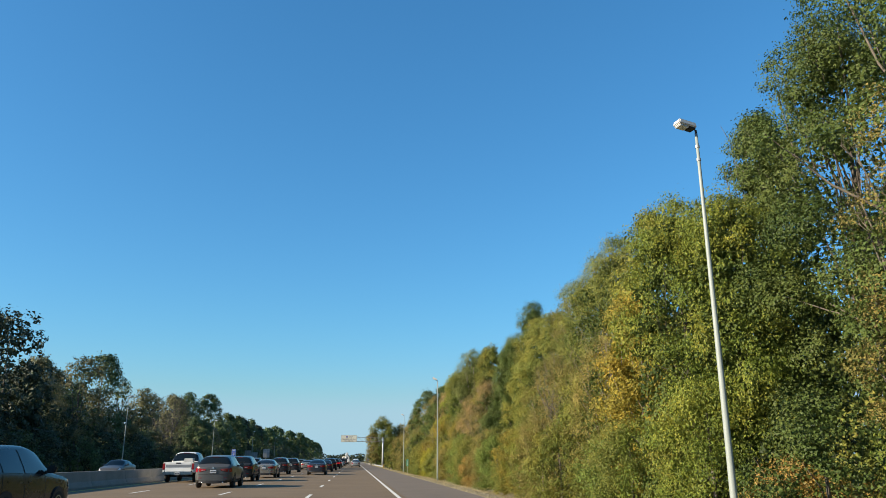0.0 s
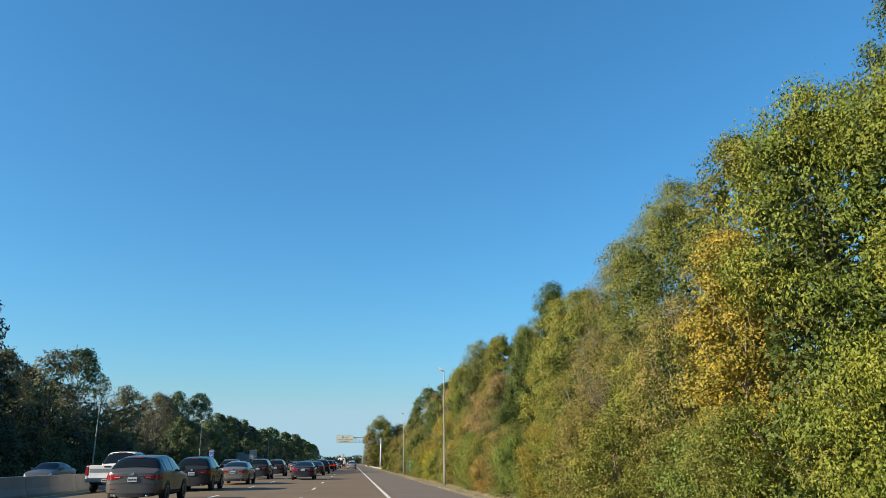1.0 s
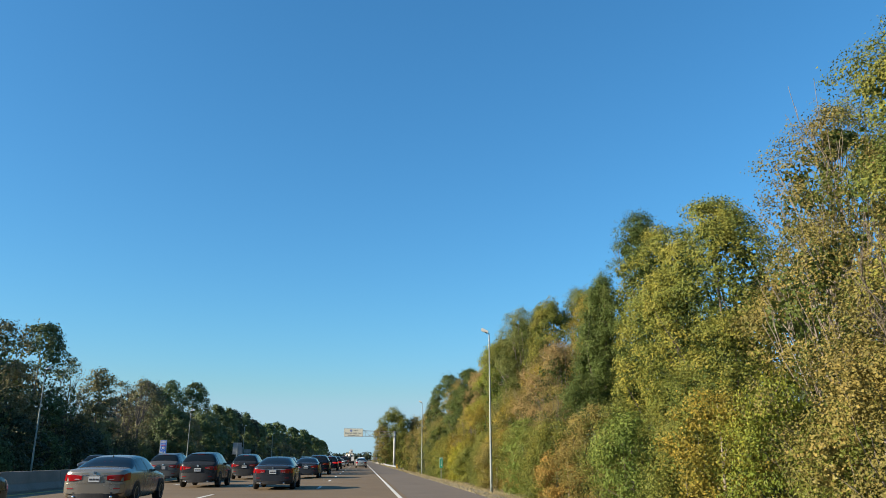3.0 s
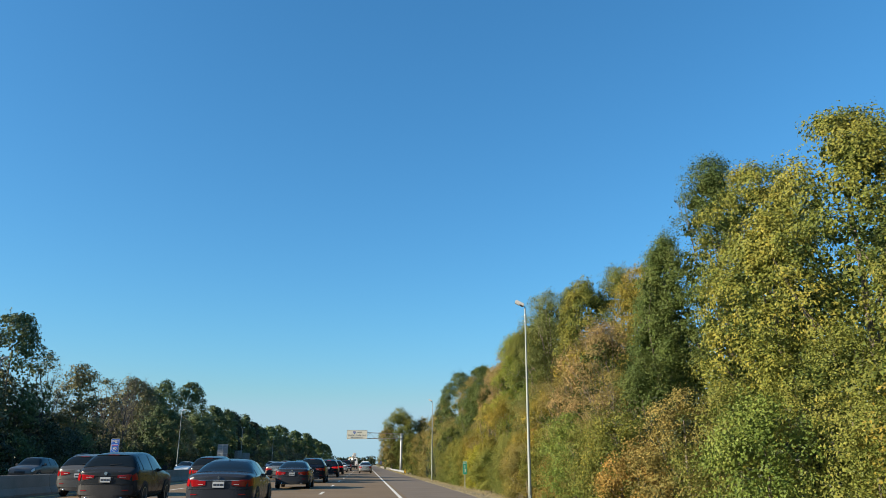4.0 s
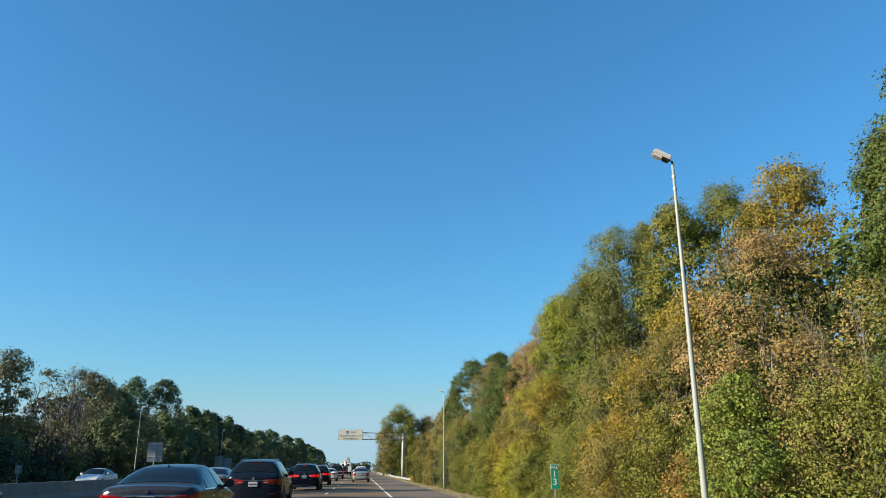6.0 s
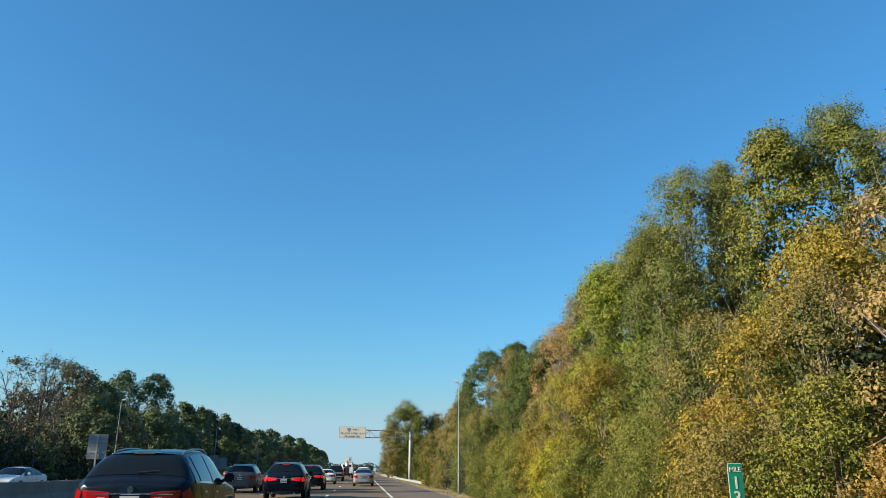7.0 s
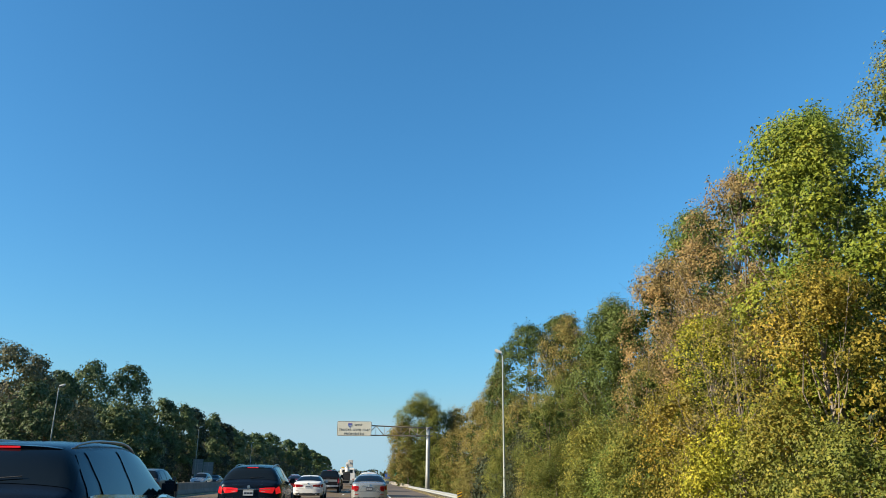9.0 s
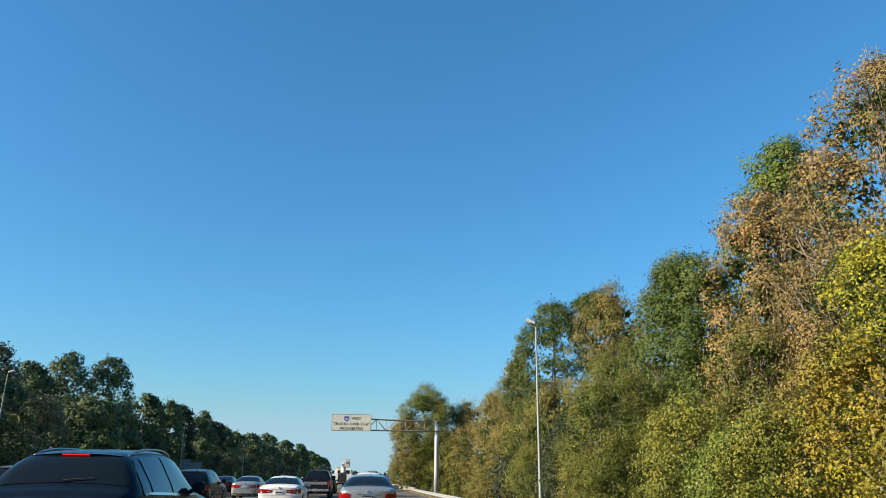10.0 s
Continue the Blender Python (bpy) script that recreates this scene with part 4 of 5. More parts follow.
# and farther in, away from the road
spots = [(39 + 9.5 * (i % 3) + rng.normal() * 1.5, 2 + 9.8 * (i // 3) + rng.normal() * 2, -2.1, 15.0 + rng.normal() * 1.5, 5.8) for i in range(84)]
deep_wood("deep_woods", "deeper green and olive wood behind the trees at its edge", spots, 420, 0.75, LEAF["olive"], rng)
# near side, farther on
for i in range(30):
    y = 285 + 16 * i + rng.normal() * 3
    tree(560 + i, 17.0 + rng.normal() * 1.2 + i * 0.15, y, 11.5 + rng.normal() * 1.2, 5.4, ("olive", "brown", "dark", "ygb")[i % 4], 0.05, 2600, 2.3, face=245, group="trees farther along the road")

# the wood beyond the opposite carriageway, its unlit side put into darker leaf colours
WOOD_FAR = [
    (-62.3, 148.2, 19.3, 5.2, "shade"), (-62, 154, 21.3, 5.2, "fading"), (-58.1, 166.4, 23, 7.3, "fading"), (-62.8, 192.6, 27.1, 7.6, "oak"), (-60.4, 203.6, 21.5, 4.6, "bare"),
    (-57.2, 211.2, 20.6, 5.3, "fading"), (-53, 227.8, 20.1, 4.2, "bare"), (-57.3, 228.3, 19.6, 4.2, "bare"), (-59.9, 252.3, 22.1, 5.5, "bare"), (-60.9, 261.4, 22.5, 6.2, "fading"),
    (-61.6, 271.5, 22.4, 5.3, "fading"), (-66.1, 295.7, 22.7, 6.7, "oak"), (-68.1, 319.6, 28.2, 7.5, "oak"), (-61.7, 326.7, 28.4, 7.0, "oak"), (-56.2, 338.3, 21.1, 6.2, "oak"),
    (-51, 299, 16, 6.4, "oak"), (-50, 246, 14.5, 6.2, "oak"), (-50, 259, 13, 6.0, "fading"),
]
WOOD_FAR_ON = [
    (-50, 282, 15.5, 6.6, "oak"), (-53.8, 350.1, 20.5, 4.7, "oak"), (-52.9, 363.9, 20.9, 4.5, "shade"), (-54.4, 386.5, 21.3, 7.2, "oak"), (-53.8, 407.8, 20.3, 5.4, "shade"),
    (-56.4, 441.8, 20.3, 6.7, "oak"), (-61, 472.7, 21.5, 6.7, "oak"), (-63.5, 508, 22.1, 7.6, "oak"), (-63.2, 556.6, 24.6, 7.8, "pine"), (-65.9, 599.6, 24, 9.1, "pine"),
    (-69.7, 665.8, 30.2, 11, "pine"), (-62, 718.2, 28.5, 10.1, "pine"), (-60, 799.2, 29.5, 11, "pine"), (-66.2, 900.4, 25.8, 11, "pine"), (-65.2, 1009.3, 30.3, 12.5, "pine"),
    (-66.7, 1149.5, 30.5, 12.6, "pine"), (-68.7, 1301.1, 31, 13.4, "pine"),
]
FAR_Y, FAR_TOP = zip(*sorted((t[1], t[2]) for t in WOOD_FAR + WOOD_FAR_ON if t[0] < -52))
for i, (x, y, top, r, kind) in enumerate(WOOD_FAR + WOOD_FAR_ON):
    far = max(1.0, (y - 80) / 170)
    tree(700 + i, x, y, top, r, kind, 0.28, int(6200 / far ** 0.4), 2.45 * far ** 0.7, group="trees beyond the opposite carriageway", face=-52, zbase=-1.3)
y, i, inside = 60.0, 0, []
while y < 900:
    far = max(1.0, (y - 60) / 200)
    low = 9.5 if y < 300 else 13.0
    tall = float(np.interp(y, FAR_Y, FAR_TOP))
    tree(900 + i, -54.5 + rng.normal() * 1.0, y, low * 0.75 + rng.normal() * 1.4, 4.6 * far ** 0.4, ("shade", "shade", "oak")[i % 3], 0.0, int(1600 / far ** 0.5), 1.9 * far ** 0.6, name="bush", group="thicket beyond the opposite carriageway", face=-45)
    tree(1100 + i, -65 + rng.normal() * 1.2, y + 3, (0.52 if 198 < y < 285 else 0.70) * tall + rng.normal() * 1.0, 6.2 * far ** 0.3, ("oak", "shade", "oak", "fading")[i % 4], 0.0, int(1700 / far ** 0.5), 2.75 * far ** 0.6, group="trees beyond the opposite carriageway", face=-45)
    # hidden rows added farther back, to block the sun from the front trees
    deep = (0.55 if 198 < y < 285 else 0.82) * tall
    inside.append((-74 + rng.normal() * 1.5, y + 5, -1.5, deep, 7.2))
    if y < 330:
        inside.append((-85 + rng.normal() * 1.5, y + 1, -1.5, deep + 1.0, 7.2))
    y += 8.6 * far ** 0.7
    i += 1
deep_wood("deep_woods_opposite", "hidden wood added behind the far trees to keep sun off them", inside, 1000, 1.0, LEAF["shade"], rng)
# both woods go on unseen behind the start, added to dim reflections in cars
for i in range(9):
    tree(1500 + i, 22 + rng.normal(), 8 - 13 * i, 20 + rng.normal() * 1.5, 6.5, ("dark", "olive")[i % 2], 0.03, 2400, 2.4, group="trees deeper in the wood")
    # the first three, never in view, are raised to shade the road
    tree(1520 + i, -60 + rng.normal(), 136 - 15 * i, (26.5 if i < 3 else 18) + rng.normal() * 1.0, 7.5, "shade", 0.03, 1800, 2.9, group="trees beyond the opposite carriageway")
# low woods that close the view down the road
rng = np.random.default_rng(8)
n = 260
cx = rng.uniform(-420, 420, n)
cz = np.abs(rng.normal(size=n)) * 3 + 3
c = np.stack([cx, 1900 + rng.uniform(-60, 60, n), cz], 1)
g = np.repeat(np.arange(n), 40)
d = unit(rng.normal(size=(len(g), 3)))
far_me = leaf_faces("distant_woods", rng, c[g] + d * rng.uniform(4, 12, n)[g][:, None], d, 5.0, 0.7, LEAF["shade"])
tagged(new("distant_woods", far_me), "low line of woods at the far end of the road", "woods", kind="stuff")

# dry grass along the shoulder
rng = np.random.default_rng(9)
n = 52000
gx = 4.9 + rng.random(n) ** 1.3 * 9.8
gy = rng.uniform(12, 250, n)
gz0 = np.interp(gx, [4.85, 5.9, 8.0, 11.4, 14.0, 20], [-0.03, -0.12, -0.62, -1.5, -1.95, -2.1])
hgt = rng.uniform(0.03, 0.11, n) * (1 + 1.6 * np.clip((gx - 11) / 3, 0, 1))
a = rng.random(n) * 6.28
wv = 0.02
v = np.empty((n, 3, 3), np.float32)
v[:, 0] = np.stack([gx - np.cos(a) * wv, gy - np.sin(a) * wv, gz0 - 0.05], 1)
v[:, 1] = np.stack([gx + np.cos(a) * wv, gy + np.sin(a) * wv, gz0 - 0.05], 1)
v[:, 2] = np.stack([gx + rng.normal(size=n) * 0.07, gy + rng.normal(size=n) * 0.07, gz0 + hgt], 1)
me = bpy.data.meshes.new("dry_grass")
me.vertices.add(n * 3)
me.vertices.foreach_set("co", v.reshape(-1))
me.loops.add(n * 3)
me.loops.foreach_set("vertex_index", np.arange(n * 3, dtype=np.int32))
me.polygons.add(n)
me.polygons.foreach_set("loop_start", np.arange(0, n * 3, 3, dtype=np.int32))
me.materials.append(BLADE)
me.update(calc_edges=True)
tagged(new("dry_grass", me), "short dry tan grass on the sloping verge", "grass", kind="stuff")

# ---------------------------------------------------------------- vehicles
def ring(st):
    """Half section of a body at one station: points from the sill up to the roof's middle."""
    y, w, zb, belt, wt, top = st
    h = belt - zb
    return [(0.0, y, zb), (w * 0.80, y, zb), (w * 0.955, y, zb + 0.07), (w, y, zb + h * 0.38), (w * 0.992, y, zb + h * 0.70), (w * 0.955, y, belt),
            (wt + (w * 0.955 - wt) * 0.45, y, belt + (top - belt) * 0.52), (wt, y, top - (top - belt) * 0.12 - 0.015), (wt * 0.80, y, top - 0.012), (wt * 0.40, y, top + 0.008), (0.0, y, top + 0.014)]


def smooth_steps(a, n):
    """Rows of a, with n - 1 rows between each two, on a monotone curve."""
    a = np.asarray(a, float)
    d = np.diff(a, axis=0)
    m = np.zeros_like(a)
    p, q = d[:-1], d[1:]
    m[1:-1] = np.where(p * q > 0, 2 * p * q / np.where(np.abs(p + q) < 1e-9, 1, p + q), 0)
    m[0], m[-1] = d[0], d[-1]
    rows = []
    for i in range(len(d)):
        for u in np.arange(n) / n:
            rows.append(a[i] * (1 + 2 * u) * (1 - u) ** 2 + m[i] * u * (1 - u) ** 2 + a[i + 1] * u * u * (3 - 2 * u) + m[i + 1] * u * u * (u - 1))
    return np.array(rows + [a[-1]])


class Shell:
    """A smooth lofted body on which panes, lamps and trims are laid."""
    FINE = 4

    def __init__(self, stations, bulge=0.0):
        self.st = stations
        self.rings = [ring(s) for s in stations]
        g = smooth_steps(np.array(self.rings), self.FINE)
        self.grid = smooth_steps(g.transpose(1, 0, 2), self.FINE).transpose(1, 0, 2)
        self.bulge = bulge

    def at(self, s, k):
        n, m = len(self.grid), len(self.grid[0])
        s, k = s * self.FINE, k * self.FINE
        i, j = min(int(s), n - 2), min(int(k), m - 2)
        u, w = s - i, k - j
        g = self.grid
        return Vector((g[i, j] * (1 - u) + g[i + 1, j] * u) * (1 - w) + (g[i, j + 1] * (1 - u) + g[i + 1, j + 1] * u) * w)

    def rear(self, x, z):
        """The tail's surface, which bows outwards, at x and z."""
        r = self.rings[0]
        w = float(np.interp(z, [p[2] for p in r[1:8]], [p[0] for p in r[1:8]]))
        return -self.bulge * (1 - min(1.0, abs(x) / w) ** 3) + (0.0 if abs(x) <= w else 0.9 * (abs(x) - w))

    def body(self, material, fine=True):
        g = self.grid[:, ::2] if fine else self.grid[::2, ::4]
        n, m = g.shape[:2]
        loop = np.concatenate([g, g[:, -2:0:-1] * np.array([-1, 1, 1])], 1)
        full = loop.shape[1]
        vs = [tuple(p) for row in loop for p in row]
        fs = [(i * full + q, (i + 1) * full + q, (i + 1) * full + (q + 1) % full, i * full + (q + 1) % full) for i in range(n - 1) for q in range(full)]
        # the bowed tail, and the flat nose under the bumper
        inner = list(range(full))
        for u in (0.93, 0.8, 0.55, 0.25):
            base = len(vs)
            vs += [(p[0] * u, p[1] - self.bulge * (1 - u ** 3), p[2]) for p in loop[0]]
            fs += [(inner[q], inner[(q + 1) % full], base + (q + 1) % full, base + q) for q in range(full)]
            inner = [base + q for q in range(full)]
        fs.append(tuple(inner))
        fs.append(tuple((n - 1) * full + q for q in range(full - 1, -1, -1)))
        bm = bmesh.new()
        bv = [bm.verts.new(v) for v in vs]
        for f in fs:
            bm.faces.new([bv[i] for i in f])
        bmesh.ops.remove_doubles(bm, verts=bm.verts, dist=0.0005)
        bmesh.ops.recalc_face_normals(bm, faces=bm.faces)
        for f in bm.faces:
            f.smooth = True
        me = bpy.data.meshes.new("body")
        bm.to_mesh(me)
        bm.free()
        me.materials.append(material)
        return me

    def tail_piece(self, name, outline, material, proud=0.012, depth=0.05, n=8):
        """A plate that follows the tail: outline gives (x, lower z, upper z) from one end to the other."""
        xs = np.linspace(outline[0][0], outline[-1][0], n + 1)
        ox = [o[0] for o in outline]
        order = np.argsort(ox)
        lo = np.interp(xs, np.array(ox)[order], np.array([o[1] for o in outline])[order])
        hi = np.interp(xs, np.array(ox)[order], np.array([o[2] for o in outline])[order])
        vs, fs = [], []
        for x, a, b in zip(xs, lo, hi):
            e = min(0.012, (b - a) * 0.25)
            y = self.rear(x, (a + b) / 2)
            vs += [(x, y + depth, a), (x, y - proud * 0.4, a), (x, y - proud, a + e), (x, y - proud, b - e), (x, y - proud * 0.4, b), (x, y + depth, b)]
        for i in range(n):
            fs += [(i * 6 + q, i * 6 + q + 1, i * 6 + q + 7, i * 6 + q + 6) for q in range(5)]
        fs += [(0, 1, 2, 3, 4, 5), tuple(n * 6 + q for q in (5, 4, 3, 2, 1, 0))]
        bm = bmesh.new()
        bv = [bm.verts.new(v) for v in vs]
        for f in fs:
            bm.faces.new([bv[i] for i in f])
        bmesh.ops.recalc_face_normals(bm, faces=bm.faces)
        me = bpy.data.meshes.new(name)
        bm.to_mesh(me)
        bm.free()
        me.materials.append(material)
        return me

    def patch(self, name, s0, s1, k0, k1, material, side=1, lift=0.008, n=6, m=5):
        """A thin shell laid over part of one side (side 1 or -1), or over both (0)."""
        cols = []
        if side == 0:
            kk = [k0 + (k1 - k0) * i / m for i in range(m + 1)]
            cols = [(k, 1) for k in kk] + [(k, -1) for k in reversed(kk[:-1])]
        else:
            cols = [(k0 + (k1 - k0) * i / m, side) for i in range(m + 1)]
        grid = []
        for i in range(n + 1):
            row = []
            for k, sd in cols:
                # the near and far ends may differ along the section: s0 and s1 may be pairs
                u = (k - k0) / (k1 - k0)
                a = s0[0] + (s0[1] - s0[0]) * u if isinstance(s0, tuple) else s0
                b = s1[0] + (s1[1] - s1[0]) * u if isinstance(s1, tuple) else s1
                s = a + (b - a) * i / n
                p = self.at(s, k)
                e = 0.02
                ds = self.at(min(s + e, len(self.rings) - 1.001), k) - self.at(max(s - e, 0), k)
                dk = self.at(s, min(k + e, 9.999)) - self.at(s, max(k - e, 0))
                nn = dk.cross(ds)
                nn = nn.normalized() if nn.length > 1e-9 else Vector((0, 0, 1))
                if nn.x < 0 and p.x > 0.02:
                    nn = -nn
                if p.x <= 0.02 and nn.z < 0:
                    nn = -nn
                q = p + nn * lift
                row.append(Vector((q.x * sd, q.y, q.z)))
            grid.append(row)
        w = len(grid[0])
        vs = [v for row in grid for v in row]
        fs = []
        for i in range(n):
            for j in range(w - 1):
                f = (i * w + j, i * w + j + 1, (i + 1) * w + j + 1, (i + 1) * w + j)
                fs.append(f)
        bm = bmesh.new()
        bv = [bm.verts.new(v) for v in vs]
        for f in fs:
            bm.faces.new([bv[i] for i in f])
        bmesh.ops.recalc_face_normals(bm, faces=bm.faces)
        c = sum(vs, Vector()) / len(vs)
        mid = Vector((0, c.y, c.z - 0.4))
        if sum((f.normal.dot(f.calc_center_median() - mid) for f in bm.faces)) < 0:
            bmesh.ops.reverse_faces(bm, faces=bm.faces)
        for f in bm.faces:
            f.smooth = True
        me = bpy.data.meshes.new(name)
        bm.to_mesh(me)
        bm.free()
        me.materials.append(material)
        return me


def lathe(profile, sides=22):
    """A wheel part turned about the x axis: profile of (x, radius)."""
    vs, fs = [], []
    for x, r in profile:
        for i in range(sides):
            a = 2 * math.pi * i / sides
            vs.append((x, r * math.cos(a), r * math.sin(a)))
    for j in range(len(profile) - 1):
        for i in range(sides):
            i2 = (i + 1) % sides
            fs.append((j * sides + i, j * sides + i2, (j + 1) * sides + i2, (j + 1) * sides + i))
    fs.append(tuple(range(sides - 1, -1, -1)))
    fs.append(tuple((len(profile) - 1) * sides + i for i in range(sides)))
    return vs, fs


WHEEL_CACHE = {}


def wheel_meshes(r):
    if r not in WHEEL_CACHE:
        t = mesh_from("tyre", *lathe([(-0.10, r * 0.66), (-0.11, r * 0.9), (-0.08, r * 0.985), (0.0, r), (0.08, r * 0.985), (0.11, r * 0.9), (0.10, r * 0.66)]), TYRE, True)
        pieces = [lathe([(0.02, r * 0.66), (0.105, r * 0.68), (0.108, r * 0.62), (0.06, r * 0.60)])]
        for i in range(5):
            a = 2 * math.pi * i / 5
            p = Vector((0.085, 0, 0))
            d = Vector((0, math.cos(a), math.sin(a)))
            o = Vector((0, -math.sin(a), math.cos(a))) * r * 0.10
            q = [p + o, p - o, p - o * 0.7 + d * r * 0.63, p + o * 0.7 + d * r * 0.63]
            bk = Vector((-0.04, 0, 0))
            pieces.append((q + [v + bk for v in q], [(0, 1, 2, 3), (4, 7, 6, 5), (0, 4, 5, 1), (1, 5, 6, 2), (2, 6, 7, 3), (3, 7, 4, 0)]))
        pieces.append(lathe([(0.03, r * 0.14), (0.095, r * 0.14), (0.10, r * 0.10)], 12))
        rim = mesh_from("rim", *joined(pieces), RIM)
        WHEEL_CACHE[r] = (t, rim)
    return WHEEL_CACHE[r]


def wheels(car, half, ys, r):
    t, rim = wheel_meshes(r)
    for y in ys:
        for sd in (1, -1):
            w = part("wheel", t, None, car)
            w.location = (sd * (half - 0.10), y, r)
            if sd < 0:
                w.rotation_euler = (0, 0, math.pi)
            part("rim", rim, None, w, "silver alloy rim")
            # a filled black panel in the arch stands for the shade of the well
            arch = [(sd * (half + 0.004), y + (r + 0.07) * math.cos(a), max(0.22, r + (r + 0.07) * math.sin(a))) for a in [math.pi * i / 12 for i in range(13)]]
            arch_in = [(x - sd * 0.05, yy, z) for x, yy, z in arch]
            n = len(arch)
            fs = [tuple(range(n)), tuple(range(2 * n - 1, n - 1, -1))] + [(i, i + n, (i + 1) % n + n, (i + 1) % n) for i in range(n)]
            part("wheel_arch", mesh_from("wheel_arch", arch + arch_in, fs, TRIM), TRIM, car, "black panel standing in for the shaded wheel well" if y == ys[0] and sd > 0 else "")


def plate(car, y, z, dark=False, w=0.31, h=0.155):
    p = part("number_plate", box(-w / 2, w / 2, y - 0.012, y + 0.02, z - h / 2, z + h / 2, 0.004), PLATE_DARK if dark else PLATE, car, "number plate with unreadable bars")
    for x0, x1 in ((-0.42, -0.14), (-0.09, 0.09), (0.14, 0.42)):
        part("plate_bar", box(w * x0, w * x1, y - 0.016, y - 0.008, z - 0.028, z + 0.022), PLATE if dark else PLATE_DARK, p)
    return p


SEDAN = [(0.0, 0.74, 0.36, 0.86, 0.66, 1.00), (0.06, 0.83, 0.28, 0.93, 0.70, 1.045), (0.22, 0.89, 0.24, 0.965, 0.735, 1.075), (0.62, 0.908, 0.22, 0.975, 0.745, 1.10), (0.98, 0.914, 0.21, 0.975, 0.685, 1.245), (1.42, 0.917, 0.21, 0.97, 0.61, 1.395),
         (2.1, 0.917, 0.20, 0.96, 0.60, 1.455), (2.75, 0.912, 0.20, 0.95, 0.595, 1.425), (3.2, 0.90, 0.21, 0.94, 0.645, 1.21), (3.62, 0.89, 0.22, 0.92, 0.71, 0.985), (4.3, 0.86, 0.24, 0.84, 0.66, 0.88), (4.66, 0.80, 0.28, 0.70, 0.60, 0.76), (4.8, 0.66, 0.36, 0.58, 0.5, 0.62)]
SUV = [(0.0, 0.73, 0.42, 0.94, 0.68, 1.08), (0.06, 0.84, 0.35, 1.02, 0.74, 1.14), (0.18, 0.905, 0.31, 1.07, 0.755, 1.21), (0.36, 0.925, 0.29, 1.09, 0.70, 1.44), (0.58, 0.93, 0.28, 1.10, 0.63, 1.59), (1.4, 0.935, 0.26, 1.08, 0.625, 1.665),
       (2.1, 0.935, 0.25, 1.06, 0.62, 1.68), (2.7, 0.93, 0.25, 1.05, 0.61, 1.62), (3.1, 0.92, 0.26, 1.05, 0.67, 1.37), (3.45, 0.91, 0.27, 1.04, 0.75, 1.12), (4.2, 0.89, 0.30, 0.96, 0.72, 1.01), (4.5, 0.83, 0.36, 0.82, 0.66, 0.88), (4.62, 0.70, 0.42, 0.68, 0.55, 0.72)]
CAB = [(1.95, 0.90, 0.45, 1.10, 0.78, 1.16), (2.02, 0.985, 0.40, 1.22, 0.80, 1.32), (2.10, 0.99, 0.40, 1.22, 0.76, 1.62), (2.25, 0.99, 0.38, 1.22, 0.70, 1.88), (2.9, 0.995, 0.38, 1.20, 0.70, 1.93), (3.7, 0.99, 0.38, 1.18, 0.68, 1.90),
       (4.1, 0.985, 0.38, 1.18, 0.74, 1.58), (4.45, 0.98, 0.40, 1.17, 0.82, 1.24), (5.2, 0.96, 0.42, 1.12, 0.82, 1.17), (5.6, 0.93, 0.45, 1.02, 0.78, 1.08), (5.75, 0.80, 0.5, 0.9, 0.66, 0.95)]


def scaled(st, ky, kw, kz):
    return [(y * ky, w * kw, zb * kz, b * kz, wt * kw, t * kz) for y, w, zb, b, wt, t in st]


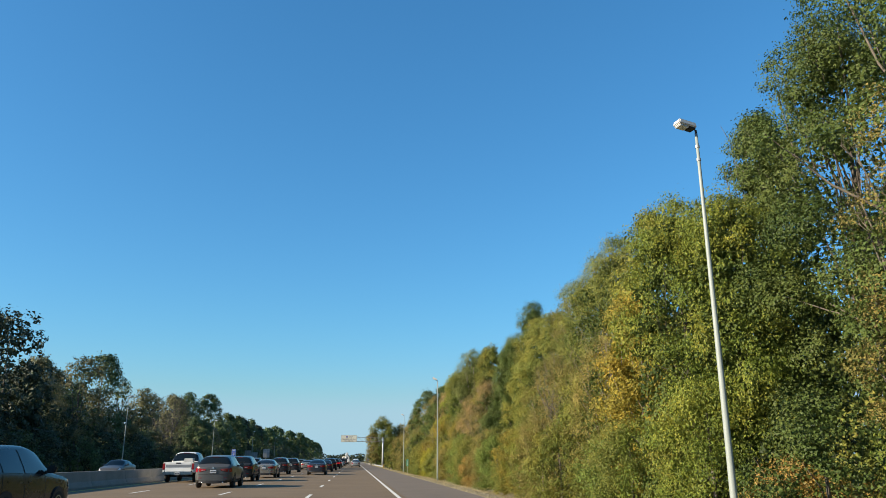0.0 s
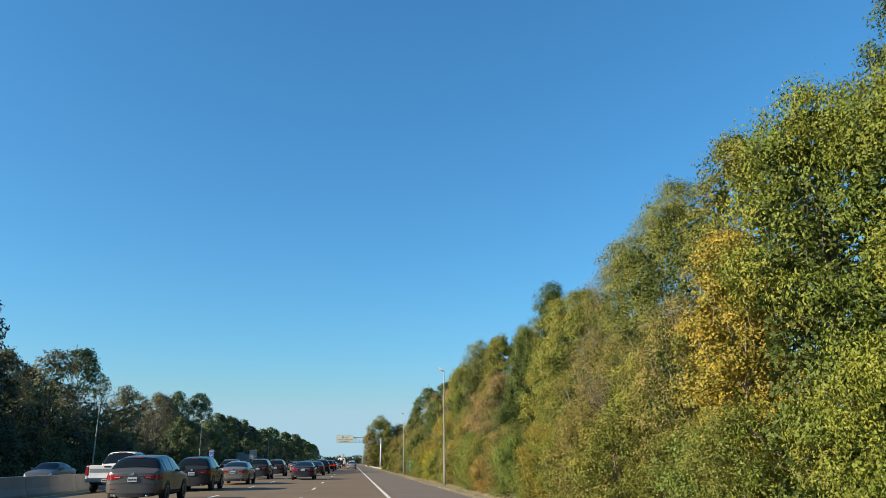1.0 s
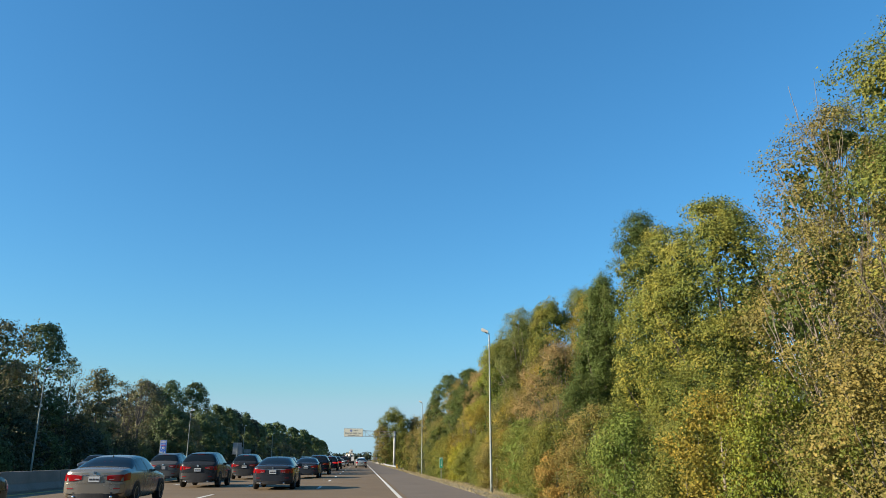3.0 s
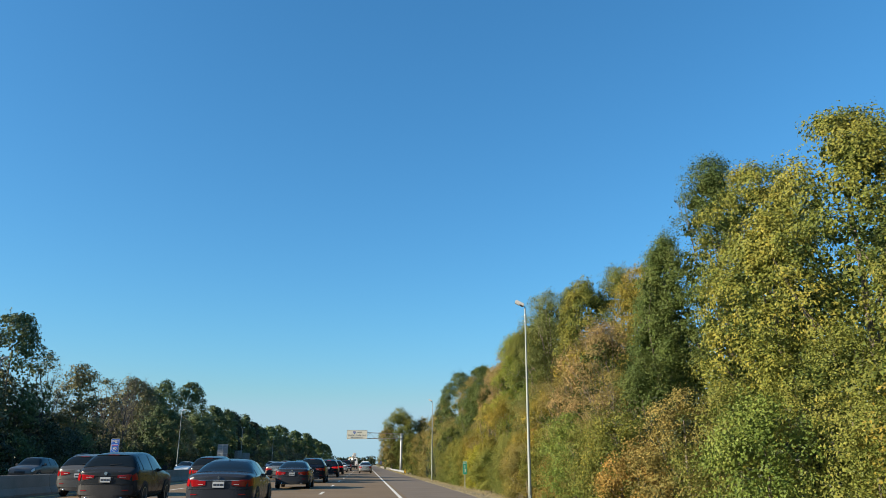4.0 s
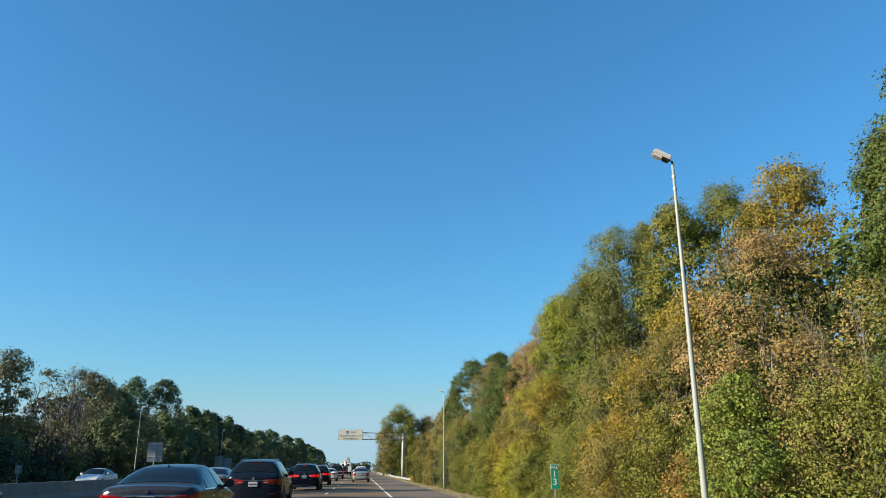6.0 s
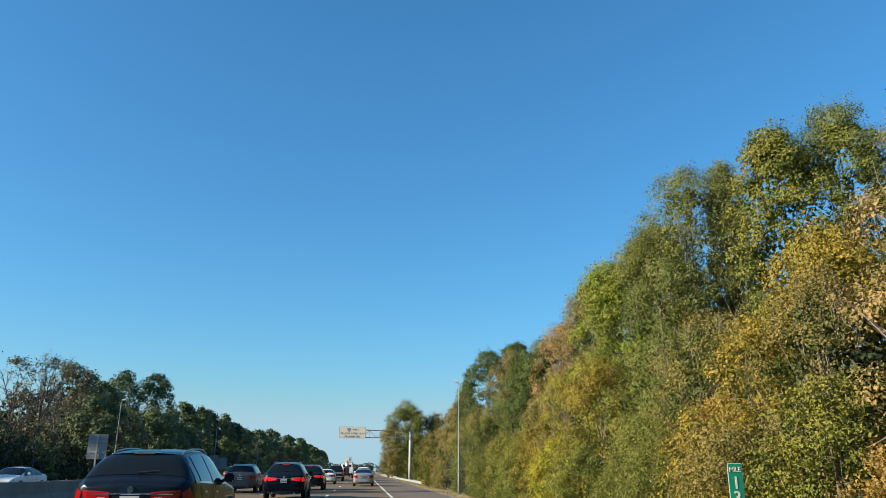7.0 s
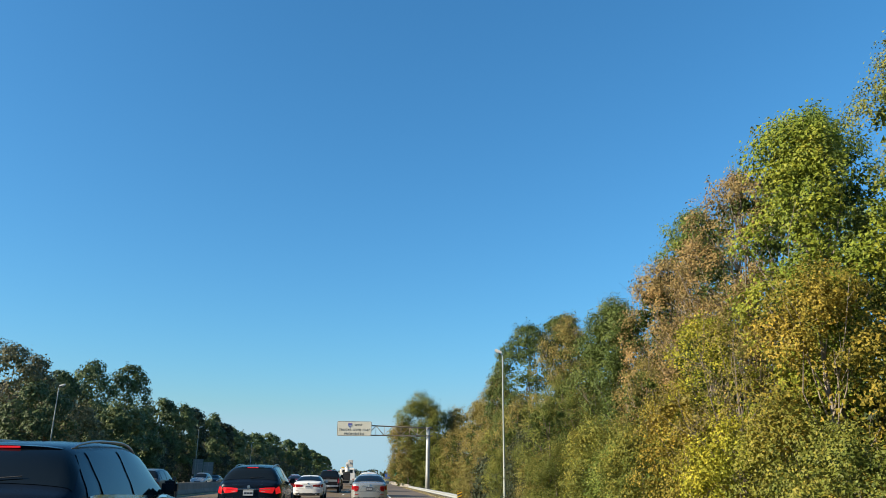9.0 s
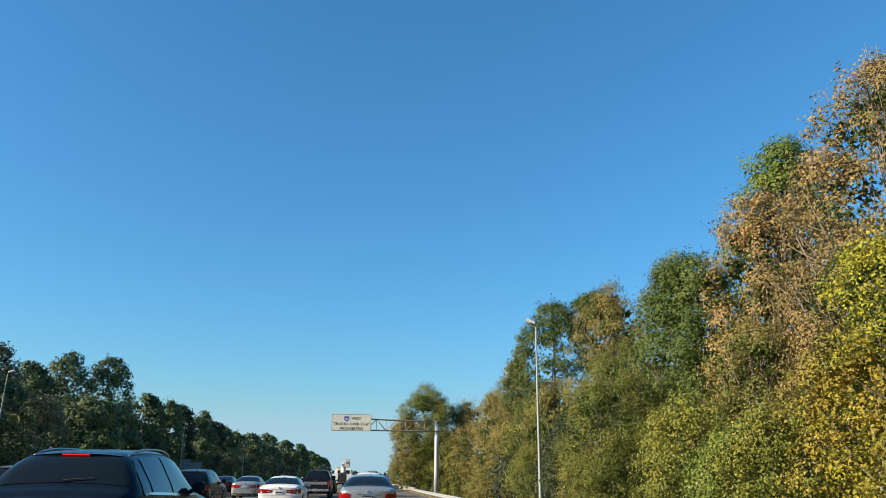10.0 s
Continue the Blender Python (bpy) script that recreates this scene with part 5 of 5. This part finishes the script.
def car(kind, name, paint, label, x, y, facing=1, size=(1, 1, 1), lit=False, rails=False, chrome=False, dark_plate=False, lamp="wide", group="cars in the traffic", category="car", bumper="body"):
    """A saloon or an SUV with its rear bumper at y (facing 1: driving away)."""
    base = SEDAN if kind == "sedan" else SUV
    sh = Shell(scaled(base, *size), 0.075)
    kz, ky, kw = size[2], size[0], size[1]
    L = sh.st[-1][0]
    m = pose(x, y, 0) if facing > 0 else pose(x, y + L, 0, 0, 0, 180)
    c = thing(name, label, category, m, group=group)
    P = PAINT[paint]
    part("body", sh.body(P, facing > 0 and y < 190), P, c)
    suv = kind != "sedan"
    # glazing
    if suv:
        part("rear_window", sh.patch("rear_window", 2.12, 3.85, 6.3, 10.0, GLASS, 0), GLASS, c, "dark tinted rear window")
        part("windscreen", sh.patch("windscreen", 7.1, 8.9, 6.4, 10.0, GLASS, 0), GLASS, c)
        bands = [("quarter_window", (3.05, 4.0), (4.15, 4.25)), ("side_window", (4.3, 4.35), (5.4, 5.4)), ("side_window", (5.52, 5.52), (8.2, 7.05))]
    else:
        part("rear_window", sh.patch("rear_window", 3.15, 4.85, 6.2, 10.0, GLASS, 0), GLASS, c, "dark tinted rear window")
        part("windscreen", sh.patch("windscreen", 7.12, 8.85, 6.3, 10.0, GLASS, 0), GLASS, c)
        bands = [("quarter_window", (3.9, 4.75), (4.75, 4.95)), ("side_window", (4.82, 5.02), (5.9, 5.9)), ("side_window", (6.02, 6.02), (8.3, 7.1))]
    for nm, a, b in bands:
        for sd in (1, -1):
            part(nm, sh.patch(nm, a, b, 5.12, 7.0, GLASS, sd), GLASS, c)
    if chrome:
        for sd in (1, -1):
            part("window_trim", sh.patch("window_trim", 3.2, 8.2, 5.0, 5.12, CHROME, sd, 0.012, 10, 1), CHROME, c, "chrome window trim")
    # doors: seams and handles
    for sd in (1, -1):
        for s in ((5.45, 7.3) if not suv else (4.22, 5.46, 7.3)):
            part("door_seam", sh.patch("door_seam", s, s + 0.03, 2.2, 5.0, TRIM, sd, 0.004, 1, 6), TRIM, c)
        for s in ((4.9, 6.1) if not suv else (4.5, 5.7)):
            p = sh.at(s, 4.45)
            part("door_handle", box(sd * p.x - 0.02, sd * p.x + 0.02, p.y, p.y + 0.2, p.z - 0.015, p.z + 0.018, 0.01), P if not chrome else CHROME, c)
        p = sh.at(7.55, 5.25)
        mr = part("mirror", box(min(sd * (p.x + 0.02), sd * (p.x + 0.22)), max(sd * (p.x + 0.02), sd * (p.x + 0.22)), p.y - 0.07, p.y + 0.06, p.z - 0.02, p.z + 0.15, 0.035), P, c)
        part("mirror_arm", box(min(sd * (p.x - 0.04), sd * (p.x + 0.05)), max(sd * (p.x - 0.04), sd * (p.x + 0.05)), p.y - 0.03, p.y + 0.03, p.z - 0.02, p.z + 0.04, 0.01), TRIM, mr)
    # rear
    W = sh.st[0][1]
    E = W + 0.055                      # where the tail turns into the side
    red = RED_ON if lit else RED_LENS
    zk = [p[2] for p in sh.rings[1]]
    lo, hi = zk[4] - 0.01, zk[5] - 0.02  # the band of the lamps
    if lamp == "tall":
        shape = [(E, lo - 0.10, hi), (E - 0.16, lo - 0.08, hi), (E - 0.26, lo + 0.03, hi - 0.02)]
    elif lamp == "bar":
        shape = [(E, lo + 0.01, hi), (E - 0.30, lo + 0.03, hi - 0.01), (E - 0.50, lo + 0.06, hi - 0.03)]
    elif suv:
        shape = [(E, lo, hi), (E - 0.18, lo + 0.03, hi - 0.015), (E - 0.44, lo + 0.085, hi - 0.04)]
    else:
        shape = [(E, lo - 0.01, hi), (E - 0.24, lo + 0.0, hi - 0.01), (E - 0.46, lo + 0.035, hi - 0.035)]
    for sd in (1, -1):
        t = part("tail_light", sh.tail_piece("tail_light", [(sd * x, a, b) for x, a, b in shape], red), red, c, "red tail light")
        part("lamp_insert", sh.tail_piece("lamp_insert", [(sd * (shape[1][0] - 0.02), shape[2][1] + 0.008, shape[2][1] + 0.026), (sd * (shape[2][0] + 0.06), shape[2][1] + 0.008, shape[2][1] + 0.026)], CLEAR_LENS, 0.014, 0.02), CLEAR_LENS, t, "clear reversing lamp")
        # thin black strip below the lamp, drawn in as its shadow line
        part("dark_surround", sh.tail_piece("dark_surround", [(sd * x, a - 0.018, a - 0.001) for x, a, b in shape], TRIM, 0.010), TRIM, t)
        part("tail_light_wrap", sh.patch("tail_light_wrap", 0.45, (2.0, 1.5) if suv else (2.1, 2.4), 4.0, 4.9, red, sd, 0.010, 5, 4), red, c)
        part("reflector", sh.tail_piece("reflector", [(sd * (W - 0.02), 0.50 * kz, 0.54 * kz), (sd * (W - 0.2), 0.50 * kz, 0.54 * kz)], RED_LENS, 0.062), RED_LENS, c)
        part("bumper_vent", sh.tail_piece("bumper_vent", [(sd * (W + 0.02), 0.36 * kz, 0.46 * kz), (sd * (W - 0.26), 0.37 * kz, 0.43 * kz)], TRIM, 0.060), TRIM, c)
    bmat = TRIM if bumper == "trim" else P
    top = (0.66 if not suv else 0.70) * kz
    part("bumper", sh.tail_piece("bumper", [(E + 0.02, 0.40 * kz, top - 0.02), (W * 0.8, 0.37 * kz, top), (0, 0.36 * kz, top), (-W * 0.8, 0.37 * kz, top), (-E - 0.02, 0.40 * kz, top - 0.02)], bmat, 0.05, 0.1, 16), bmat, c)
    part("bumper_lip", sh.tail_piece("bumper_lip", [(E, top - 0.012, top + 0.006), (-E, top - 0.012, top + 0.006)], P, 0.056, 0.08, 16), P, c)
    part("lower_valance", sh.tail_piece("lower_valance", [(W * 0.95, 0.27 * kz, 0.41 * kz), (0, 0.23 * kz, 0.40 * kz), (-W * 0.95, 0.27 * kz, 0.41 * kz)], TRIM, 0.055, 0.12, 14), TRIM, c, "black lower valance")
    for sd in (1, -1):
        part("exhaust_tip", mesh_from("exhaust_tip", *tube([(sd * 0.52, -0.11, 0.29 * kz), (sd * 0.52, 0.1, 0.29 * kz)], [0.04, 0.04], 10), CHROME, True), CHROME, c)
        if suv:
            part("sill_cladding", sh.patch("sill_cladding", 1.5, 10.4, 1.1, 2.55, TRIM, sd, 0.006, 12, 2), TRIM, c, "black plastic sill")
    zp = (0.775 if not suv else 0.835) * kz
    part("plate_recess", sh.tail_piece("plate_recess", [(0.21, zp - 0.095, zp + 0.085), (-0.21, zp - 0.095, zp + 0.085)], TRIM if bumper == "trim" else P, 0.006, 0.04, 4), TRIM, c)
    plate(c, -0.092, zp, dark_plate)
    tw = W * 0.86 if chrome else 0.34
    part("trunk_trim", sh.tail_piece("trunk_trim", [(tw, zp + 0.095, zp + 0.12), (0, zp + 0.10, zp + 0.13), (-tw, zp + 0.095, zp + 0.12)], CHROME if chrome or not suv else P, 0.014, 0.03, 12), CHROME, c)
    part("badge", mesh_from("badge", *tube([(0, -0.10, zp + 0.185), (0, -0.02, zp + 0.185)], [0.05 if suv else 0.036] * 2, 16), CHROME), CHROME, c, "round chrome badge")
    part("lid_seam", sh.tail_piece("lid_seam", [(E - 0.04, top + 0.012, top + 0.02), (-E + 0.04, top + 0.012, top + 0.02)], TRIM, 0.002, 0.02, 12), TRIM, c)
    if suv:
        edge = [sh.at(4.05, k) for k in (7.9, 8.6, 9.3, 10.0)]
        edge += [Vector((-p.x, p.y, p.z)) for p in reversed(edge[:-1])]
        back = [p + Vector((0, -0.15 + 0.06 * (p.x / edge[0].x) ** 2, -0.012)) for p in edge]
        m7 = len(edge)
        lip = edge + back + [p + Vector((0, 0.02, -0.03)) for p in back] + [p + Vector((0, 0, -0.04)) for p in edge]
        part("roof_spoiler", mesh_from("roof_spoiler", lip, [(r * m7 + q, r * m7 + q + 1, (r + 1) * m7 + q + 1, (r + 1) * m7 + q) for r in range(3) for q in range(m7 - 1)], P), P, c)
        p = back[3]
        part("brake_light", box(-0.17, 0.17, p.y - 0.004, p.y + 0.03, p.z - 0.026, p.z - 0.008, 0.003), red, c, "high brake light strip")
        part("wiper", mesh_from("wiper", *tube([sh.at(2.2, 10) + Vector((0, -0.02, 0.02)), sh.at(2.35, 9.2) + Vector((0.1, -0.02, 0.02))], [0.008, 0.005], 5), TRIM), TRIM, c)
    else:
        p = sh.at(4.6, 10)
        part("brake_light", box(-0.12, 0.12, p.y - 0.25, p.y - 0.2, p.z - 0.115, p.z - 0.09, 0.004), red, c)
    p = sh.at(5.0, 10)
    fin = [(0, p.y - 0.08, p.z - 0.01), (0.02, p.y + 0.09, p.z - 0.01), (-0.02, p.y + 0.09, p.z - 0.01), (0, p.y - 0.06, p.z + 0.05)]
    part("antenna_fin", mesh_from("antenna_fin", fin, [(0, 1, 3), (1, 2, 3), (2, 0, 3), (0, 2, 1)], P), P, c)
    if rails:
        for sd in (1, -1):
            pts = [sh.at(4.15 + 2.95 * q / 10, 7.6) + Vector((0, 0, 0.045 * min(1.0, 4 * (q / 10) * (1 - q / 10) + 0.25 * (0 < q < 10)))) for q in range(11)]
            part("roof_rail", mesh_from("roof_rail", *tube([Vector((sd * q.x, q.y, q.z)) for q in pts], [0.008] + [0.015] * 9 + [0.008], 8), RIM, True), RIM, c, "silver roof rail")
    # front, seen on oncoming cars
    n = len(sh.st) - 1
    zf = sh.st[-2][3] - 0.02
    for sd in (1, -1):
        t = part("headlight", sh.patch("headlight", n - 1.7, n - 0.55, 4.1, 5.3, CLEAR_LENS, sd, 0.012, 4, 3), CLEAR_LENS, c, "clear headlight")
    part("grille", box(-0.38, 0.38, L - 0.09, L + 0.015, zf - 0.24, zf - 0.06, 0.02), TRIM, c)
    part("front_bumper", box(-0.62 * kw, 0.62 * kw, L - 0.12, L + 0.03, 0.30 * kz, 0.46 * kz, 0.04), P, c)
    wb = (0.95 * ky, 3.78 * ky) if not suv else (0.90 * ky, 3.62 * ky)
    wheels(c, sh.st[5][1], wb, 0.325 if not suv else 0.36 * kz)
    return c


def pickup(name, paint, label, x, y, facing=1, extra=False):
    """A crew-cab pickup truck with an open bed."""
    sh = Shell(CAB)
    L = CAB[-1][0]
    c = thing(name, label, "pickup truck", pose(x, y, 0) if facing > 0 else pose(x, y + L, 0, 0, 0, 180), group="cars in the traffic")
    P = PAINT[paint]
    part("cab", sh.body(P), P, c)
    part("rear_window", sh.patch("rear_window", 1.15, 2.85, 6.1, 10.0, GLASS, 0), GLASS, c, "dark cab rear window")
    part("windscreen", sh.patch("windscreen", 5.1, 6.9, 6.2, 10.0, GLASS, 0), GLASS, c)
    for nm, a, b in (("side_window", (2.2, 3.05), (3.95, 3.95)), ("side_window", (4.05, 4.05), (6.3, 5.2))):
        for sd in (1, -1):
            part(nm, sh.patch(nm, a, b, 5.12, 7.0, GLASS, sd), GLASS, c)
    for sd in (1, -1):
        part("bed_side", box(min(sd * 0.90, sd * 0.99), max(sd * 0.90, sd * 0.99), 0.06, 1.97, 0.62, 1.27, 0.03), P, c)
        part("bed_rail_cap", box(min(sd * 0.885, sd * 1.0), max(sd * 0.885, sd * 1.0), 0.04, 1.97, 1.27, 1.30, 0.01), TRIM, c)
        part("tail_light", box(min(sd * 0.84, sd * 0.995), max(sd * 0.84, sd * 0.995), 0.0, 0.12, 0.80, 1.20, 0.025), RED_LENS, c, "tall red tail light")
        p = sh.at(5.4, 5.3)
        part("mirror", box(min(sd * (p.x + 0.04), sd * (p.x + 0.27)), max(sd * (p.x + 0.04), sd * (p.x + 0.27)), p.y - 0.07, p.y + 0.05, p.z - 0.02, p.z + 0.26, 0.03), P, c)
        part("mirror_arm", box(min(sd * (p.x - 0.05), sd * (p.x + 0.06)), max(sd * (p.x - 0.05), sd * (p.x + 0.06)), p.y - 0.03, p.y + 0.03, p.z, p.z + 0.05, 0.01), TRIM, c)
        for s in (3.3, 4.4):
            q = sh.at(s, 4.5)
            part("door_handle", box(sd * q.x - 0.02, sd * q.x + 0.02, q.y, q.y + 0.2, q.z - 0.02, q.z + 0.02, 0.01), CHROME, c)
    part("bed_floor", box(-0.90, 0.90, 0.10, 1.97, 0.60, 0.70), TRIM, c)
    part("tailgate", box(-0.84, 0.84, 0.0, 0.08, 0.68, 1.28, 0.025), P, c)
    part("tailgate_band", box(-0.80, 0.80, -0.008, 0.01, 0.94, 1.12, 0.006), ALU, c, "brushed silver tailgate band")
    part("tailgate_handle", box(-0.16, 0.16, -0.016, 0.02, 1.17, 1.25, 0.01), TRIM, c)
    part("bumper", box(-0.93, 0.93, -0.16, 0.06, 0.50, 0.66, 0.03), CHROME, c, "chrome rear bumper")
    part("hitch", box(-0.06, 0.06, -0.22, 0.05, 0.40, 0.50, 0.01), TRIM, c)
    part("axle", mesh_from("axle", *tube([(-0.8, 1.25, 0.40), (0.8, 1.25, 0.40)], [0.07, 0.07], 8), TRIM), TRIM, c)
    part("chassis", box(-0.45, 0.45, 0.1, 5.4, 0.42, 0.60), TRIM, c)
    plate(c, -0.17, 0.58)
    part("brake_light", box(-0.2, 0.2, 2.20, 2.26, 1.86, 1.90, 0.005), RED_LENS, c)
    if extra:
        part("cargo_box", box(0.05, 0.62, 1.35, 1.85, 1.0, 1.52, 0.02), LAMP_WHITE, c, "white box in the bed")
    part("grille", box(-0.55, 0.55, L - 0.06, L + 0.02, 0.62, 0.98, 0.02), CHROME, c)
    wheels(c, 0.99, (1.15, 4.75), 0.41)
    return c


def bucket_truck(x, y):
    """A utility truck with a folded boom, high over the cars far ahead."""
    c = thing("bucket_truck", "white utility truck with a folded boom and bucket", "truck", pose(x, y, 0), group="cars in the traffic")
    W = PAINT["white"]
    part("chassis", box(-1.0, 1.0, 0.2, 7.2, 0.55, 0.85, 0.03), TRIM, c)
    part("utility_body", box(-1.2, 1.2, 0.0, 4.6, 0.85, 1.9, 0.05), W, c)
    part("deck", box(-0.55, 0.55, -0.01, 4.5, 1.9, 2.05, 0.02), TRIM, c)
    part("cab", box(-1.1, 1.1, 4.8, 6.6, 0.8, 2.6, 0.16), W, c)
    part("cab_rear_window", box(-0.75, 0.75, 4.785, 4.81, 1.75, 2.35, 0.01), GLASS, c)
    part("bonnet", box(-1.0, 1.0, 6.5, 7.6, 0.8, 1.7, 0.14), W, c)
    part("turret", mesh_from("turret", *tube([(0, 3.6, 1.95), (0, 3.6, 2.7)], [0.35, 0.28], 14), W), W, c)
    part("boom", mesh_from("boom", *tube([(0, 3.6, 2.75), (0, 0.2, 3.15)], [0.22, 0.17], 6), W), W, c)
    part("upper_boom", mesh_from("upper_boom", *tube([(0.25, 0.2, 3.2), (0.25, 5.4, 3.35)], [0.16, 0.12], 6), W), W, c)
    part("bucket", box(0.0, 0.75, 4.9, 5.6, 2.7, 3.75, 0.05), LAMP_WHITE, c)
    part("warning_beacon", box(-0.9, -0.5, 4.9, 5.2, 2.6, 2.75, 0.03), SIGN_YELLOW, c)
    for sd in (1, -1):
        for k in range(3):
            part("locker_door", box(min(sd * 1.2, sd * 1.215), max(sd * 1.2, sd * 1.215), 0.2 + 1.45 * k, 1.5 + 1.45 * k, 0.95, 1.8, 0.005), W, c)
        part("tail_light", box(sd * 0.95 - 0.09, sd * 0.95 + 0.09, -0.02, 0.03, 1.0, 1.12, 0.01), RED_LENS, c)
    part("rear_gate", box(-0.5, 0.5, -0.02, 0.03, 0.9, 1.85, 0.02), TRIM, c)
    wheels(c, 1.15, (1.4, 5.9), 0.48)
    return c


L1, L2, L3, L4 = -0.05, -3.8, -7.75, -11.5
# nearest traffic
car("suv", "suv", "dark", "dark grey crossover with chrome window line and red tail lights", L3 - 0.1, 80.0, size=(1.0, 1.0, 1.0), bumper="trim")
car("suv", "suv", "grey", "metallic grey crossover with twin exhausts", L3 + 0.35, 41.0, size=(1.02, 1.03, 0.98))
pickup("pickup_truck", "white", "white crew-cab pickup with a silver tailgate band", L4 - 0.1, 52.0, extra=True)
car("sedan", "sedan", "steel", "dark blue-grey saloon with a chrome boot strip", L2 - 0.1, 77.0, size=(1.0, 1.02, 1.0), chrome=True)
car("sedan", "sedan", "champagne", "champagne silver saloon with red tail lights", L3, 124.0, size=(1.0, 1.02, 1.0), lamp="wide")
car("suv", "suv", "navy", "dark blue suv with lit brake lights and silver roof rails", L2 + 0.1, 152.0, size=(1.06, 1.06, 1.02), lit=True, rails=True, chrome=True, lamp="bar")
car("sedan", "sedan", "silver", "silver saloon with tall red tail lights", L1 + 0.1, 166.0, size=(1.0, 0.99, 1.02), dark_plate=True, lamp="tall")
car("suv", "suv", "grey", "mid-grey suv with roof rails in the third lane", L3 + 0.3, 146.0, size=(1.0, 1.02, 1.0), rails=True)
car("sedan", "sedan", "white", "white saloon with a dark rear window", L2 + 0.1, 176.0, size=(1.02, 1.02, 0.98), lamp="bar")
# more of the dense traffic along the way
car("suv", "suv", "dark", "dark grey crossover with black lower bumper", L3 - 0.1, 15.2, bumper="trim")
car("suv", "suv", "dark", "dark grey crossover with red tail lights", L3 - 0.2, 53.5, bumper="trim")
car("sedan", "sedan", "champagne", "champagne saloon with a chrome boot strip", L3 + 0.2, 64.5, size=(1.0, 1.02, 1.0))
car("suv", "suv", "dark", "dark grey crossover with silver plate surround", L3 - 0.1, 95.0, bumper="trim")
car("sedan", "sedan", "steel", "dark blue-grey saloon with red tail lights", L2 - 0.1, 98.0, size=(1.0, 1.02, 1.0), chrome=True)
car("suv", "suv", "navy", "dark blue suv with silver roof rails", L2 + 0.05, 111.0, size=(1.06, 1.06, 1.02), rails=True, chrome=True, lamp="bar")
car("suv", "suv", "navy", "dark blue suv with chrome trim and roof rails", L2 + 0.1, 135.0, size=(1.06, 1.06, 1.02), lit=True, rails=True, chrome=True, lamp="bar")
car("suv", "suv", "grey", "mid-grey suv in the outer lane", L4, 88.0, rails=True)
# farther on
car("suv", "suv", "white", "white suv with a dark glass roof line", L1 + 0.1, 184.0, rails=True)
pickup("pickup_truck", "black", "black pickup truck among the traffic", L2 + 0.3, 196.0)
car("suv", "suv", "black", "black suv among the traffic", L3 + 0.2, 176.0)
car("suv", "suv", "dark", "dark suv in the far queue of traffic", L2, 214.0)
bucket_truck(L2 + 0.8, 236.0)
FARTHER = [("sedan", "silver", L3, 193), ("suv", "grey", L4, 168), ("sedan", "red", L3, 210), ("suv", "white", L1 + 0.1, 205), ("sedan", "dark", L4, 205), ("suv", "black", L1, 228),
           ("sedan", "white", L3, 240), ("suv", "silver", L4, 250), ("sedan", "grey", L1, 258), ("suv", "dark", L2, 266), ("sedan", "steel", L3, 275), ("suv", "white", L1, 290), ("sedan", "black", L2, 300), ("suv", "grey", L3, 312)]
for kind, paint, x, y in FARTHER:
    car(kind, "suv" if kind == "suv" else "sedan", paint, ("%s %s in the far queue of traffic" % (paint, "suv" if kind == "suv" else "saloon car")), x, y)
pickup("pickup_truck", "white", "white pickup high over the far queue of traffic", L1 + 0.2, 320)
# oncoming traffic beyond the median
for kind, paint, x, y in [("sedan", "grey", -20.2, 66), ("suv", "grey", -24.0, 112), ("sedan", "white", -20.2, 143), ("suv", "dark", -20.2, 176), ("sedan", "steel", -23.9, 196), ("suv", "silver", -20.2, 222), ("sedan", "dark", -24.0, 250), ("suv", "black", -27.7, 232), ("sedan", "silver", -20.2, 280)]:
    car(kind, "suv" if kind == "suv" else "sedan", paint, "%s %s coming the other way behind the barrier" % (paint, "suv" if kind == "suv" else "saloon car"), x, y, facing=-1, group="oncoming cars")
